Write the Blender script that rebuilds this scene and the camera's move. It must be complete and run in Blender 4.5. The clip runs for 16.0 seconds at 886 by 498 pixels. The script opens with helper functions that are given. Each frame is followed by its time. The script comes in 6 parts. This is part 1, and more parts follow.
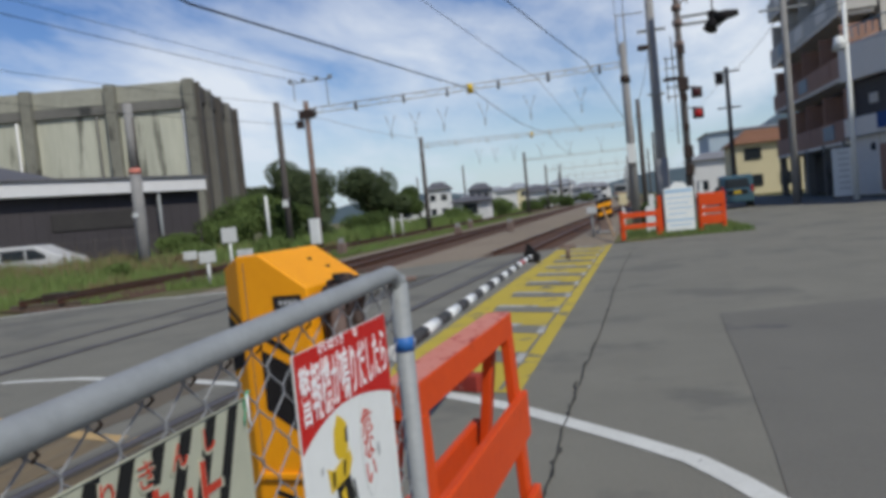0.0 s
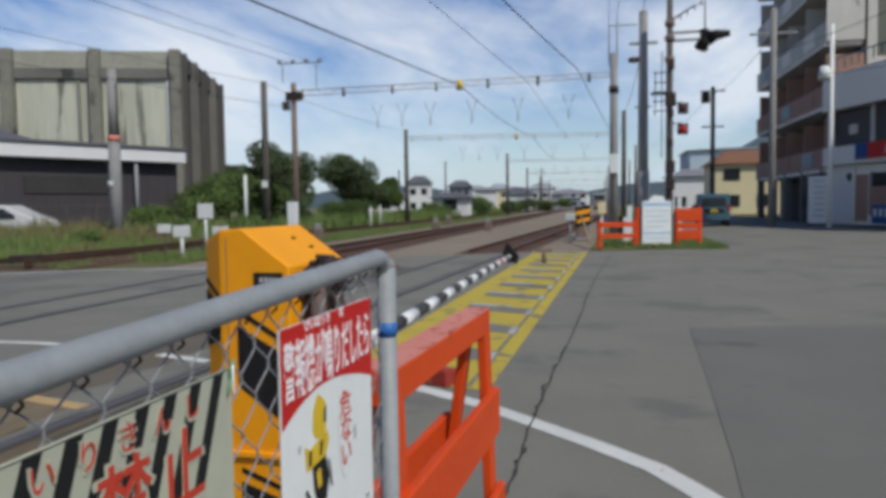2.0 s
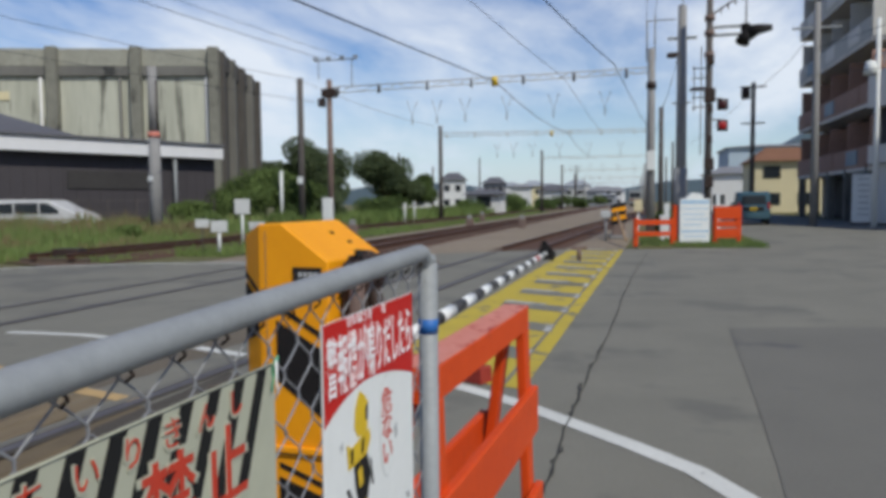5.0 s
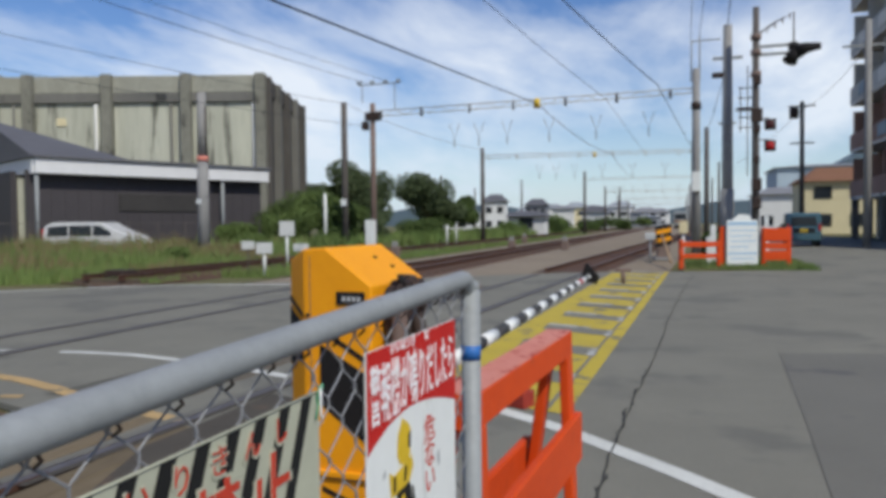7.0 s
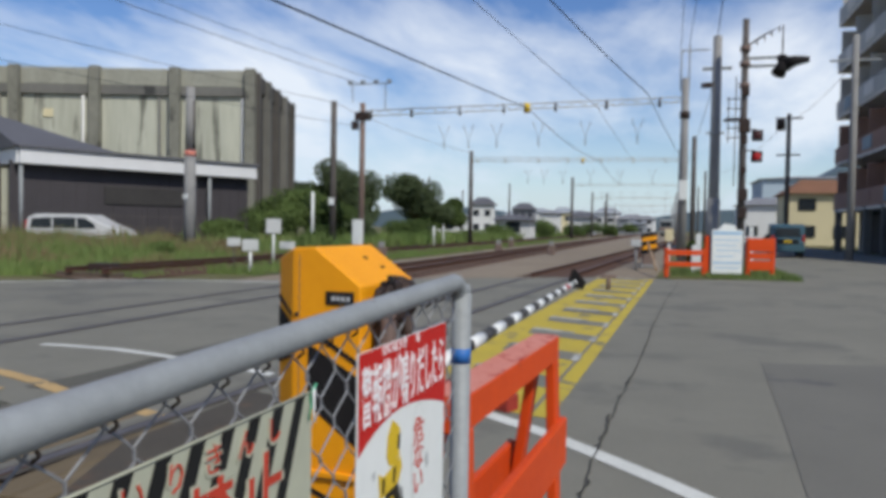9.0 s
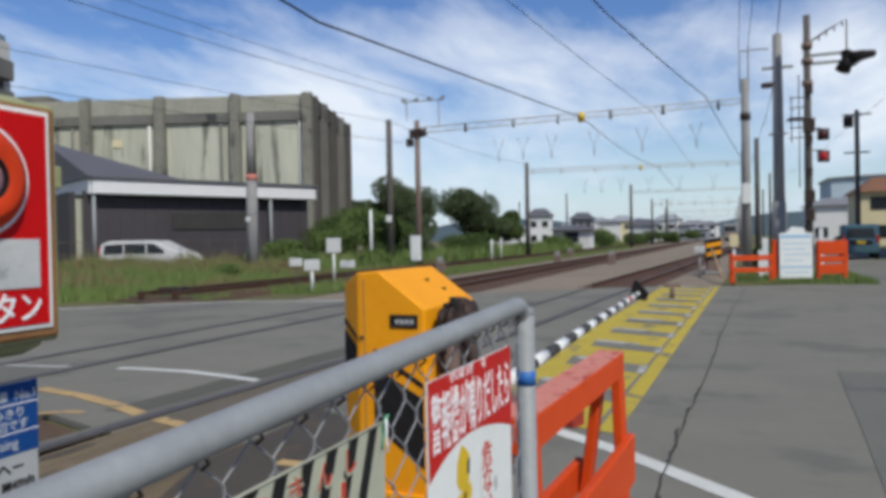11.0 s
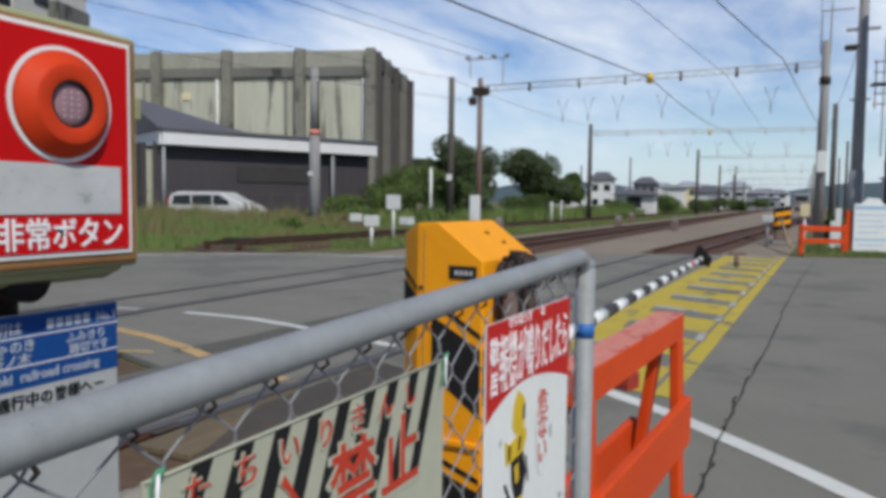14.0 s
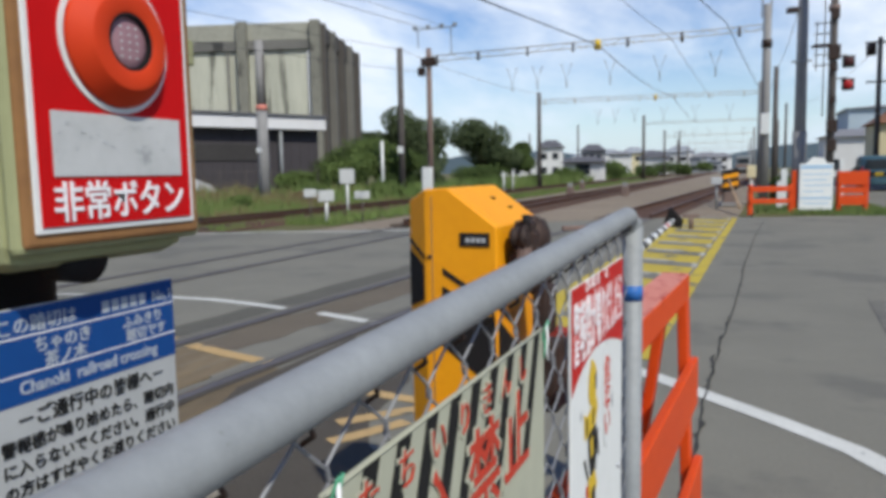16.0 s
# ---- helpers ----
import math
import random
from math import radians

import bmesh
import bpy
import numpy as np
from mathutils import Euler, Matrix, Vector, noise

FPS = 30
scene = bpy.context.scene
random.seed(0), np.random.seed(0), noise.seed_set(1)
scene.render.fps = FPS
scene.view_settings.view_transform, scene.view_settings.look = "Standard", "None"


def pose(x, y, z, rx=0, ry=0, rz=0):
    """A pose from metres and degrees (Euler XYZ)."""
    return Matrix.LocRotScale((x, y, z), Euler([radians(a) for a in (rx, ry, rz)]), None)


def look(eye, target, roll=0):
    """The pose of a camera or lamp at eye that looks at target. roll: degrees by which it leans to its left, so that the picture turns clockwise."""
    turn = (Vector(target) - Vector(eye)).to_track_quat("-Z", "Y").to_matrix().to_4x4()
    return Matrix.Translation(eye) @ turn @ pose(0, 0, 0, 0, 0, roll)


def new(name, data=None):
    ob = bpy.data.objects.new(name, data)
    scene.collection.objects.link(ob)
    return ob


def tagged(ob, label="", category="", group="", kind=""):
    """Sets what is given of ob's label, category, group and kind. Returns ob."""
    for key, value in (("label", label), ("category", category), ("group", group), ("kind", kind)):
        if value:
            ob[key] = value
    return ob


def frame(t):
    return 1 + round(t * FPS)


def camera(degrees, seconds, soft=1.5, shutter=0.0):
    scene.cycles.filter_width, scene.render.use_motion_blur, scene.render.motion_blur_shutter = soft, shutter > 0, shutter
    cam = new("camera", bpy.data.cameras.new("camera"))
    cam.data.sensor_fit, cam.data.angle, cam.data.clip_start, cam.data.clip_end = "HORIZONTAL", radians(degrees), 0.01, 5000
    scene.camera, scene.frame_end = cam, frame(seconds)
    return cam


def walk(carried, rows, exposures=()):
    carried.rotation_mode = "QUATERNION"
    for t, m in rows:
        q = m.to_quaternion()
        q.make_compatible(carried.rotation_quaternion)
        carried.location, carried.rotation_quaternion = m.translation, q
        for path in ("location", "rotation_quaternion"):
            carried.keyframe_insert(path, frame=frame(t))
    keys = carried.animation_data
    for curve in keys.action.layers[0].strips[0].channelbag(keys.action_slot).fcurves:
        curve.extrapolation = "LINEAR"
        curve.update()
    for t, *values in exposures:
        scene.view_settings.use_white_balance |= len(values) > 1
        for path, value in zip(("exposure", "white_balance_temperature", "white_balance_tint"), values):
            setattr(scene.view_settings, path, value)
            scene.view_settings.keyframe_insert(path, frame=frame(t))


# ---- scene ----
cam = camera(62.1, 16.0, soft=4.2)
PATH = [
    (0, (0.081, 0.047, 1.291), (-0.385, 1.989, 1.191), -5.6),
    (0.5, (0.049, 0.053, 1.288), (-0.517, 1.97, 1.213), -3.7),
    (1, (0.04, 0.055, 1.286), (-0.492, 1.982, 1.227), -2.8),
    (1.5, (0.038, 0.044, 1.282), (-0.498, 1.97, 1.2), -2.3),
    (2, (0.049, 0.049, 1.279), (-0.353, 2.005, 1.162), -0.8),
    (2.5, (0.062, 0.047, 1.277), (-0.276, 2.013, 1.128), -1.9),
    (3, (0.053, 0.052, 1.278), (-0.348, 2.006, 1.142), -2.6),
    (3.5, (0.04, 0.067, 1.274), (-0.394, 2.014, 1.138), -2.1),
    (6, (0.024, 0.074, 1.278), (-0.494, 2.005, 1.198), -0.1),
    (6.5, (0.041, 0.056, 1.287), (-0.535, 1.97, 1.238), -1.2),
    (7, (0.024, 0.071, 1.284), (-0.576, 1.978, 1.219), -0.6),
    (7.5, (0.025, 0.072, 1.284), (-0.59, 1.974, 1.213), -0.8),
    (8, (0.02, 0.066, 1.288), (-0.566, 1.978, 1.249), 0.9),
    (8.2, (0.014, 0.075, 1.286), (-0.551, 1.993, 1.244), 1.0),
    (10.3, (0.013, 0.04, 1.291), (-0.554, 1.956, 1.212), 0.9),
    (10.5, (0.014, 0.04, 1.297), (-0.595, 1.944, 1.238), -0.5),
    (11, (0.014, 0.04, 1.309), (-0.7, 1.908, 1.286), -1.1),
    (11.5, (0.023, 0.031, 1.306), (-0.745, 1.877, 1.291), -0.6),
    (12, (0.023, 0.025, 1.3), (-0.799, 1.849, 1.293), -0.4),
    (12.5, (0.029, 0.022, 1.3), (-0.787, 1.848, 1.289), 0.1),
    (13, (0.025, 0.015, 1.292), (-0.809, 1.832, 1.233), 1.0),
    (13.5, (0.024, 0.017, 1.294), (-0.81, 1.835, 1.264), 0.3),
    (14, (0.009, 0.033, 1.286), (-0.849, 1.835, 1.155), 0.7),
    (14.5, (-0.098, 0.05, 1.274), (-0.973, 1.839, 1.084), 0.3),
    (15, (-0.171, 0.065, 1.266), (-1.003, 1.863, 0.991), -1.1),
    (15.5, (-0.167, 0.059, 1.266), (-1.018, 1.854, 1.035), -2.1),
    (16, (-0.181, 0.057, 1.264), (-0.916, 1.906, 1.059), -1.1),
]
walk(cam, [(t, look(e, g, r)) for t, e, g, r in PATH], [(0.0, -0.2), (3.5, -0.17), (6.0, -0.09), (8.0, -0.05), (11.0, -0.05), (14.3, -0.07), (15.2, 0.06), (16.0, 0.12)])

# ---- world, sun, exposure ----
SUN_EL, SUN_AZ = 48.0, 131.0     # degrees; azimuth clockwise from +y
world = bpy.data.worlds.new("sky")
scene.world = world
world.use_nodes = True
wn, wl = world.node_tree.nodes, world.node_tree.links
wn.clear()
w_out, w_bg = wn.new("ShaderNodeOutputWorld"), wn.new("ShaderNodeBackground")
sky = wn.new("ShaderNodeTexSky")
sky.sky_type = "NISHITA"
sky.sun_disc = False
sky.sun_elevation, sky.sun_rotation = radians(SUN_EL), radians(SUN_AZ)
sky.air_density, sky.dust_density, sky.ozone_density = 1.1, 0.3, 3.5
w_co, w_sep = wn.new("ShaderNodeTexCoord"), wn.new("ShaderNodeSeparateXYZ")
wl.new(w_co.outputs["Generated"], w_sep.inputs[0])


def w_math(op, a, b=None, clamp=False):
    n = wn.new("ShaderNodeMath")
    n.operation, n.use_clamp = op, clamp
    for i, v in enumerate((a, b)):
        if v is None:
            continue
        if isinstance(v, (int, float)):
            n.inputs[i].default_value = v
        else:
            wl.new(v, n.inputs[i])
    return n.outputs[0]


def w_noise(vec, scale, detail, rough, distortion=0.0):
    n = wn.new("ShaderNodeTexNoise")
    n.inputs["Scale"].default_value, n.inputs["Detail"].default_value = scale, detail
    n.inputs["Roughness"].default_value, n.inputs["Distortion"].default_value = rough, distortion
    wl.new(vec, n.inputs["Vector"])
    return n.outputs["Fac"]


w_z = w_math("MAXIMUM", w_sep.outputs["Z"], 0.0)
w_den = w_math("ADD", w_z, 0.16)
w_comb = wn.new("ShaderNodeCombineXYZ")
wl.new(w_math("DIVIDE", w_sep.outputs["X"], w_den), w_comb.inputs[0])
wl.new(w_math("DIVIDE", w_sep.outputs["Y"], w_den), w_comb.inputs[1])
w_map = wn.new("ShaderNodeMapping")
w_map.inputs["Rotation"].default_value = (0, 0, radians(-35))
w_map.inputs["Scale"].default_value = (0.9, 0.5, 1.0)
w_map.inputs["Location"].default_value = (0.55, 0.3, 0)
wl.new(w_comb.outputs[0], w_map.inputs["Vector"])
c_big = w_noise(w_map.outputs[0], 0.6, 9.0, 0.52, 0.3)
c_fine = w_noise(w_map.outputs[0], 3.2, 6.0, 0.6, 0.4)
c_sum = w_math("ADD", w_math("MULTIPLY", c_big, 0.8), w_math("MULTIPLY", c_fine, 0.2))
c_low = w_math("MULTIPLY", w_math("SUBTRACT", 1.0, w_math("MULTIPLY", w_z, 1.9), True), 0.16)
c_mask = w_math("MULTIPLY", w_math("SUBTRACT", w_math("ADD", c_sum, c_low), 0.552), 7.5, True)
w_mix = wn.new("ShaderNodeMixRGB")
w_mix.inputs[2].default_value = (9.0, 9.6, 10.4, 1)
wl.new(w_math("MULTIPLY", c_mask, 0.9), w_mix.inputs[0])
w_sat = wn.new("ShaderNodeHueSaturation")
w_sat.inputs["Saturation"].default_value, w_sat.inputs["Value"].default_value = 1.22, 1.16
w_sat.inputs["Hue"].default_value = 0.514
wl.new(sky.outputs[0], w_sat.inputs["Color"])
wl.new(w_sat.outputs[0], w_mix.inputs[1])
w_haze = wn.new("ShaderNodeMixRGB")
w_haze.inputs[2].default_value = (5.6, 7.0, 8.8, 1)
h_fac = w_math("SUBTRACT", 1.0, w_math("MULTIPLY", w_z, 4.2), True)
wl.new(w_math("MULTIPLY", w_math("MULTIPLY", h_fac, h_fac), 0.85), w_haze.inputs[0])
wl.new(w_mix.outputs[0], w_haze.inputs[1])
wl.new(w_haze.outputs[0], w_bg.inputs[0])
w_bg.inputs[1].default_value = 0.10
wl.new(w_bg.outputs[0], w_out.inputs[0])

sun_data = bpy.data.lights.new("sun", "SUN")
sun_data.energy, sun_data.angle, sun_data.color = 3.8, radians(1.2), (1.0, 0.965, 0.865)
sun = new("sun", sun_data)
sun_dir = Vector((math.sin(radians(SUN_AZ)) * math.cos(radians(SUN_EL)), math.cos(radians(SUN_AZ)) * math.cos(radians(SUN_EL)), math.sin(radians(SUN_EL))))
sun.matrix_world = look(sun_dir * 50, (0, 0, 0))
scene.view_settings.exposure = 0.0


# ---- materials ----
def mat(name, col, col2=None, rough=0.7, metal=0.0, big=0.6, fine=25.0, mix=0.5, bump=0.15, stain=None, stain_at=0.62, stain_scale=2.5, obj_var=0.0, stretch=(1, 1, 1), spec=0.3):
    """A surface of two tones mixed by noise at two scales, with fine relief and stains."""
    m = bpy.data.materials.new(name)
    m.use_nodes = True
    n, l = m.node_tree.nodes, m.node_tree.links
    b = n["Principled BSDF"]
    b.inputs["Roughness"].default_value, b.inputs["Metallic"].default_value = rough, metal
    b.inputs["Specular IOR Level"].default_value = spec
    col2 = col2 or tuple(c * 0.72 for c in col)
    co, mp = n.new("ShaderNodeTexCoord"), n.new("ShaderNodeMapping")
    mp.inputs["Scale"].default_value = stretch
    l.new(co.outputs["Object"], mp.inputs["Vector"])

    def tex(scale, detail=5.0):
        t = n.new("ShaderNodeTexNoise")
        t.inputs["Scale"].default_value, t.inputs["Detail"].default_value, t.inputs["Roughness"].default_value = scale, detail, 0.62
        l.new(mp.outputs[0], t.inputs["Vector"])
        return t.outputs["Fac"]

    def ramp(src, a, z):
        r = n.new("ShaderNodeMapRange")
        r.inputs["From Min"].default_value, r.inputs["From Max"].default_value = a, z
        l.new(src, r.inputs["Value"])
        return r.outputs[0]

    def mixed(fac, a, c):
        x = n.new("ShaderNodeMixRGB")
        if isinstance(fac, float):
            x.inputs[0].default_value = fac
        else:
            l.new(fac, x.inputs[0])
        for i, v in ((1, a), (2, c)):
            if isinstance(v, tuple):
                x.inputs[i].default_value = (*v, 1)
            else:
                l.new(v, x.inputs[i])
        return x.outputs[0]

    n_big, n_fine = tex(big), tex(fine, 8.0)
    f = n.new("ShaderNodeMath")
    f.operation = "MULTIPLY_ADD"
    f.inputs[1].default_value = mix
    l.new(ramp(n_big, 0.3, 0.7), f.inputs[0])
    g = n.new("ShaderNodeMath")
    g.operation = "MULTIPLY"
    g.inputs[1].default_value = 1 - mix
    l.new(ramp(n_fine, 0.3, 0.7), g.inputs[0])
    l.new(g.outputs[0], f.inputs[2])
    out = mixed(f.outputs[0], col, col2)
    if stain:
        out = mixed(ramp(tex(stain_scale, 9.0), stain_at, stain_at + 0.07), out, stain)
    if obj_var:
        oi, hs = n.new("ShaderNodeObjectInfo"), n.new("ShaderNodeHueSaturation")
        r = n.new("ShaderNodeMapRange")
        r.inputs["To Min"].default_value, r.inputs["To Max"].default_value = 1 - obj_var, 1 + obj_var
        l.new(oi.outputs["Random"], r.inputs["Value"])
        l.new(r.outputs[0], hs.inputs["Value"])
        l.new(out, hs.inputs["Color"])
        out = hs.outputs[0]
    l.new(out, b.inputs["Base Color"])
    if bump:
        bp = n.new("ShaderNodeBump")
        bp.inputs["Strength"].default_value, bp.inputs["Distance"].default_value = bump, 0.02
        l.new(n_fine, bp.inputs["Height"])
        l.new(bp.outputs[0], b.inputs["Normal"])
    return m


ASPHALT = mat("asphalt", (0.214, 0.205, 0.166), (0.138, 0.133, 0.110), rough=0.9, big=0.8, fine=60, mix=0.45, bump=0.4, stain=(0.136, 0.132, 0.112), stain_at=0.53, stain_scale=0.6)
ASPHALT_DARK = mat("asphalt_dark", (0.168, 0.161, 0.136), (0.118, 0.114, 0.098), rough=0.9, big=0.6, fine=70, mix=0.5, bump=0.4, stain=(0.10, 0.098, 0.093), stain_at=0.58, stain_scale=0.8)
ASPHALT_OLD = mat("asphalt_old", (0.085, 0.074, 0.058), (0.052, 0.045, 0.037), rough=0.95, big=1.6, fine=40, mix=0.5, bump=0.5, stain=(0.10, 0.07, 0.048), stain_at=0.58, stain_scale=2.4)
DECK = mat("deck_timber", (0.200, 0.153, 0.090), (0.105, 0.080, 0.050), rough=0.92, big=2.2, fine=16, mix=0.5, bump=0.4, stain=(0.06, 0.048, 0.036), stain_at=0.60, stain_scale=3.5, obj_var=0.15, stretch=(1, 0.2, 1))
SEAM = mat("seam", (0.04, 0.039, 0.037), rough=0.95, fine=40, bump=0.5)
ROAD_WHITE = mat("road_white", (0.66, 0.665, 0.61), (0.46, 0.46, 0.42), rough=0.75, big=1.5, fine=40, bump=0.25, stain=(0.2, 0.2, 0.185), stain_at=0.63, stain_scale=9)
ROAD_WORN = mat("road_white_worn", (0.52, 0.52, 0.48), (0.24, 0.235, 0.21), rough=0.8, big=2.2, fine=18, bump=0.25, stain=(0.12, 0.12, 0.12), stain_at=0.56, stain_scale=3)
ROAD_YELLOW = mat("road_yellow", (0.52, 0.39, 0.035), (0.36, 0.28, 0.05), rough=0.8, big=1.2, fine=30, bump=0.25, stain=(0.15, 0.14, 0.10), stain_at=0.585, stain_scale=2.2)
ROAD_ORANGE = mat("road_orange", (0.54, 0.36, 0.15), (0.33, 0.23, 0.11), rough=0.8, big=2, fine=22, bump=0.25, stain=(0.16, 0.14, 0.10), stain_at=0.58, stain_scale=5)
BALLAST = mat("ballast", (0.145, 0.093, 0.055), (0.065, 0.043, 0.028), rough=0.95, big=0.5, fine=14, mix=0.35, bump=0.9)
BALLAST_RUST = mat("ballast_rust", (0.125, 0.066, 0.042), (0.050, 0.028, 0.020), rough=0.95, big=0.5, fine=12, mix=0.35, bump=0.9)
# greyed whites of the crossing name board, its shade put into the colour
SIGN_SHADED = mat("sign_shaded_white", (0.42, 0.435, 0.435), (0.34, 0.355, 0.355), rough=0.6, big=4, fine=25, bump=0.03, spec=0.15)
INK_SHADED = mat("ink_shaded_white", (0.44, 0.47, 0.50), (0.30, 0.34, 0.39), rough=0.65, big=20, fine=80, bump=0, spec=0.1)
BALLAST_GREY = mat("ballast_grey", (0.29, 0.24, 0.175), (0.165, 0.128, 0.092), rough=0.95, big=0.3, fine=10, mix=0.4, bump=0.9)
GRASS_GROUND = mat("grass_ground", (0.085, 0.10, 0.03), (0.15, 0.12, 0.06), rough=0.95, big=0.25, fine=6, mix=0.6, bump=0.8)
RAIL_RUST = mat("rail_rust", (0.105, 0.05, 0.032), (0.055, 0.03, 0.022), rough=0.8, metal=0.1, big=2, fine=20, bump=0.2)
RAIL_STEEL = mat("rail_steel", (0.20, 0.185, 0.18), (0.12, 0.105, 0.10), rough=0.55, metal=0.5, big=1, fine=12, bump=0.05)
SLEEPER = mat("sleeper", (0.13, 0.10, 0.075), (0.06, 0.045, 0.035), rough=0.9, big=3, fine=20, bump=0.4)
CONCRETE = mat("old_concrete", (0.53, 0.53, 0.43), (0.30, 0.30, 0.24), rough=0.9, big=0.55, fine=3.5, mix=0.6, bump=0.2, stain=(0.15, 0.15, 0.12), stain_at=0.57, stain_scale=0.9, stretch=(1, 1, 0.12))
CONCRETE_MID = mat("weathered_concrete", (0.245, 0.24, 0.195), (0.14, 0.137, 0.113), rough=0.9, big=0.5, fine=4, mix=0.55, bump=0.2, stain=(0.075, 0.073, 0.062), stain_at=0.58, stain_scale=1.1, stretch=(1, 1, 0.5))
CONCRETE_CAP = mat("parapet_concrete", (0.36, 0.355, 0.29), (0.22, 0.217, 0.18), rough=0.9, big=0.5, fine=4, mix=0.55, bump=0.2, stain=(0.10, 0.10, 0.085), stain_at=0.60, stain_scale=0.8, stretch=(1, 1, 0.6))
CONCRETE_DARK = mat("dark_stained_concrete", (0.185, 0.18, 0.16), (0.11, 0.107, 0.097), rough=0.9, big=0.3, fine=5, mix=0.55, bump=0.2, stain=(0.05, 0.05, 0.047), stain_at=0.58, stain_scale=0.7, stretch=(1, 1, 0.2))
POLE_CONCRETE = mat("pole_concrete", (0.29, 0.285, 0.275), (0.18, 0.175, 0.17), rough=0.85, big=0.8, fine=14, bump=0.15, stretch=(1, 1, 0.3))
POLE_DARK = mat("pole_dark", (0.12, 0.105, 0.095), (0.055, 0.05, 0.047), rough=0.8, big=0.7, fine=12, bump=0.15, stretch=(1, 1, 0.3))
POLE_RUST = mat("pole_rust", (0.22, 0.15, 0.12), (0.12, 0.09, 0.08), rough=0.8, big=0.9, fine=12, bump=0.2, stretch=(1, 1, 0.3))
GALV = mat("galvanised", (0.300, 0.316, 0.318), (0.210, 0.222, 0.224), rough=0.6, metal=0.12, big=9, fine=90, mix=0.6, bump=0.08, stain=(0.15, 0.15, 0.14), stain_at=0.66, stain_scale=26)
WIRE = mat("wire", (0.27, 0.275, 0.285), (0.15, 0.155, 0.165), rough=0.6, metal=0.15, fine=60, bump=0)
CABLE = mat("cable", (0.035, 0.04, 0.05), rough=0.7, bump=0)
ORANGE = mat("barrier_orange", (0.64, 0.072, 0.008), (0.50, 0.050, 0.008), rough=0.55, big=3, fine=30, bump=0.08, stain=(0.36, 0.05, 0.015), stain_at=0.64, stain_scale=12, spec=0.2)
ORANGE_FADED = mat("barrier_faded", (0.60, 0.25, 0.20), (0.52, 0.17, 0.12), rough=0.8, big=9, fine=40, bump=0.25, stain=(0.33, 0.035, 0.025), stain_at=0.545, stain_scale=20)
YELLOW = mat("machine_yellow", (0.84, 0.345, 0.006), (0.74, 0.285, 0.006), rough=0.5, spec=0.25, big=4, fine=40, mix=0.6, bump=0.03, stain=(0.42, 0.17, 0.03), stain_at=0.70, stain_scale=9)
BLACK = mat("black_paint", (0.012, 0.011, 0.012), (0.022, 0.020, 0.019), rough=0.65, fine=30, bump=0.08, spec=0.12)
BOOM_DARK = mat("boom_faded_black", (0.045, 0.045, 0.047), (0.065, 0.064, 0.064), rough=0.7, fine=30, bump=0.05, spec=0.15)
DARK_METAL = mat("dark_metal", (0.026, 0.022, 0.021), (0.062, 0.036, 0.026), rough=0.65, metal=0.3, big=6, fine=30, bump=0.15)
SIGN_WHITE = mat("sign_white", (0.72, 0.735, 0.71), (0.62, 0.635, 0.61), rough=0.5, big=3, fine=20, bump=0.02, spec=0.25)
SIGN_RED = mat("sign_red", (0.50, 0.022, 0.016), (0.43, 0.018, 0.016), rough=0.55, big=4, fine=20, bump=0.02, spec=0.12)
PANEL_RED = mat("panel_red", (0.52, 0.006, 0.007), (0.45, 0.006, 0.007), rough=0.6, big=6, fine=30, bump=0.02, spec=0.10)
BUTTON_RED = mat("button_red", (0.58, 0.046, 0.008), (0.49, 0.036, 0.008), rough=0.6, big=8, fine=40, bump=0.02, spec=0.18)
LENS_GREY = mat("button_lens", (0.34, 0.19, 0.21), (0.24, 0.13, 0.15), rough=0.2, big=12, fine=60, bump=0.1)
BOX_GREEN = mat("box_cream", (0.34, 0.35, 0.185), (0.26, 0.27, 0.14), rough=0.55, big=5, fine=30, bump=0.04, stain=(0.22, 0.20, 0.11), stain_at=0.66, stain_scale=14, spec=0.2)
GASKET = mat("gasket_brown", (0.30, 0.155, 0.06), (0.20, 0.10, 0.045), rough=0.85, big=9, fine=50, bump=0.1, spec=0.15)
PLATE_GREY = mat("plate_grey", (0.50, 0.51, 0.50), (0.40, 0.41, 0.40), rough=0.7, big=9, fine=50, bump=0.05, stain=(0.30, 0.31, 0.31), stain_at=0.6, stain_scale=24)
SIGN_BLUE = mat("sign_blue", (0.009, 0.064, 0.235), (0.009, 0.050, 0.19), rough=0.5, big=4, fine=30, bump=0.02, spec=0.15)
INK = mat("ink", (0.018, 0.018, 0.018), rough=0.65, bump=0, spec=0.1)
INK_WHITE = mat("ink_white", (0.78, 0.78, 0.78), (0.7, 0.7, 0.7), rough=0.6, bump=0)
INK_RED = mat("ink_red", (0.50, 0.045, 0.022), (0.40, 0.05, 0.03), rough=0.6, big=15, fine=60, bump=0, spec=0.15)
SIGN_BEIGE = mat("sign_beige", (0.41, 0.415, 0.315), (0.33, 0.335, 0.26), rough=0.65, big=3, fine=25, bump=0.03, stain=(0.27, 0.26, 0.18), stain_at=0.66, stain_scale=9)
TAPE_BLUE = mat("tape_blue", (0.03, 0.14, 0.42), rough=0.5, fine=40, bump=0.05)
LEAF = mat("leaf", (0.090, 0.132, 0.038), (0.045, 0.070, 0.022), rough=0.7, big=0.7, fine=6, mix=0.5, bump=0, spec=0.15)
LEAF_LIGHT = mat("leaf_light", (0.125, 0.175, 0.050), (0.070, 0.105, 0.032), rough=0.7, big=0.6, fine=6, bump=0, spec=0.15)
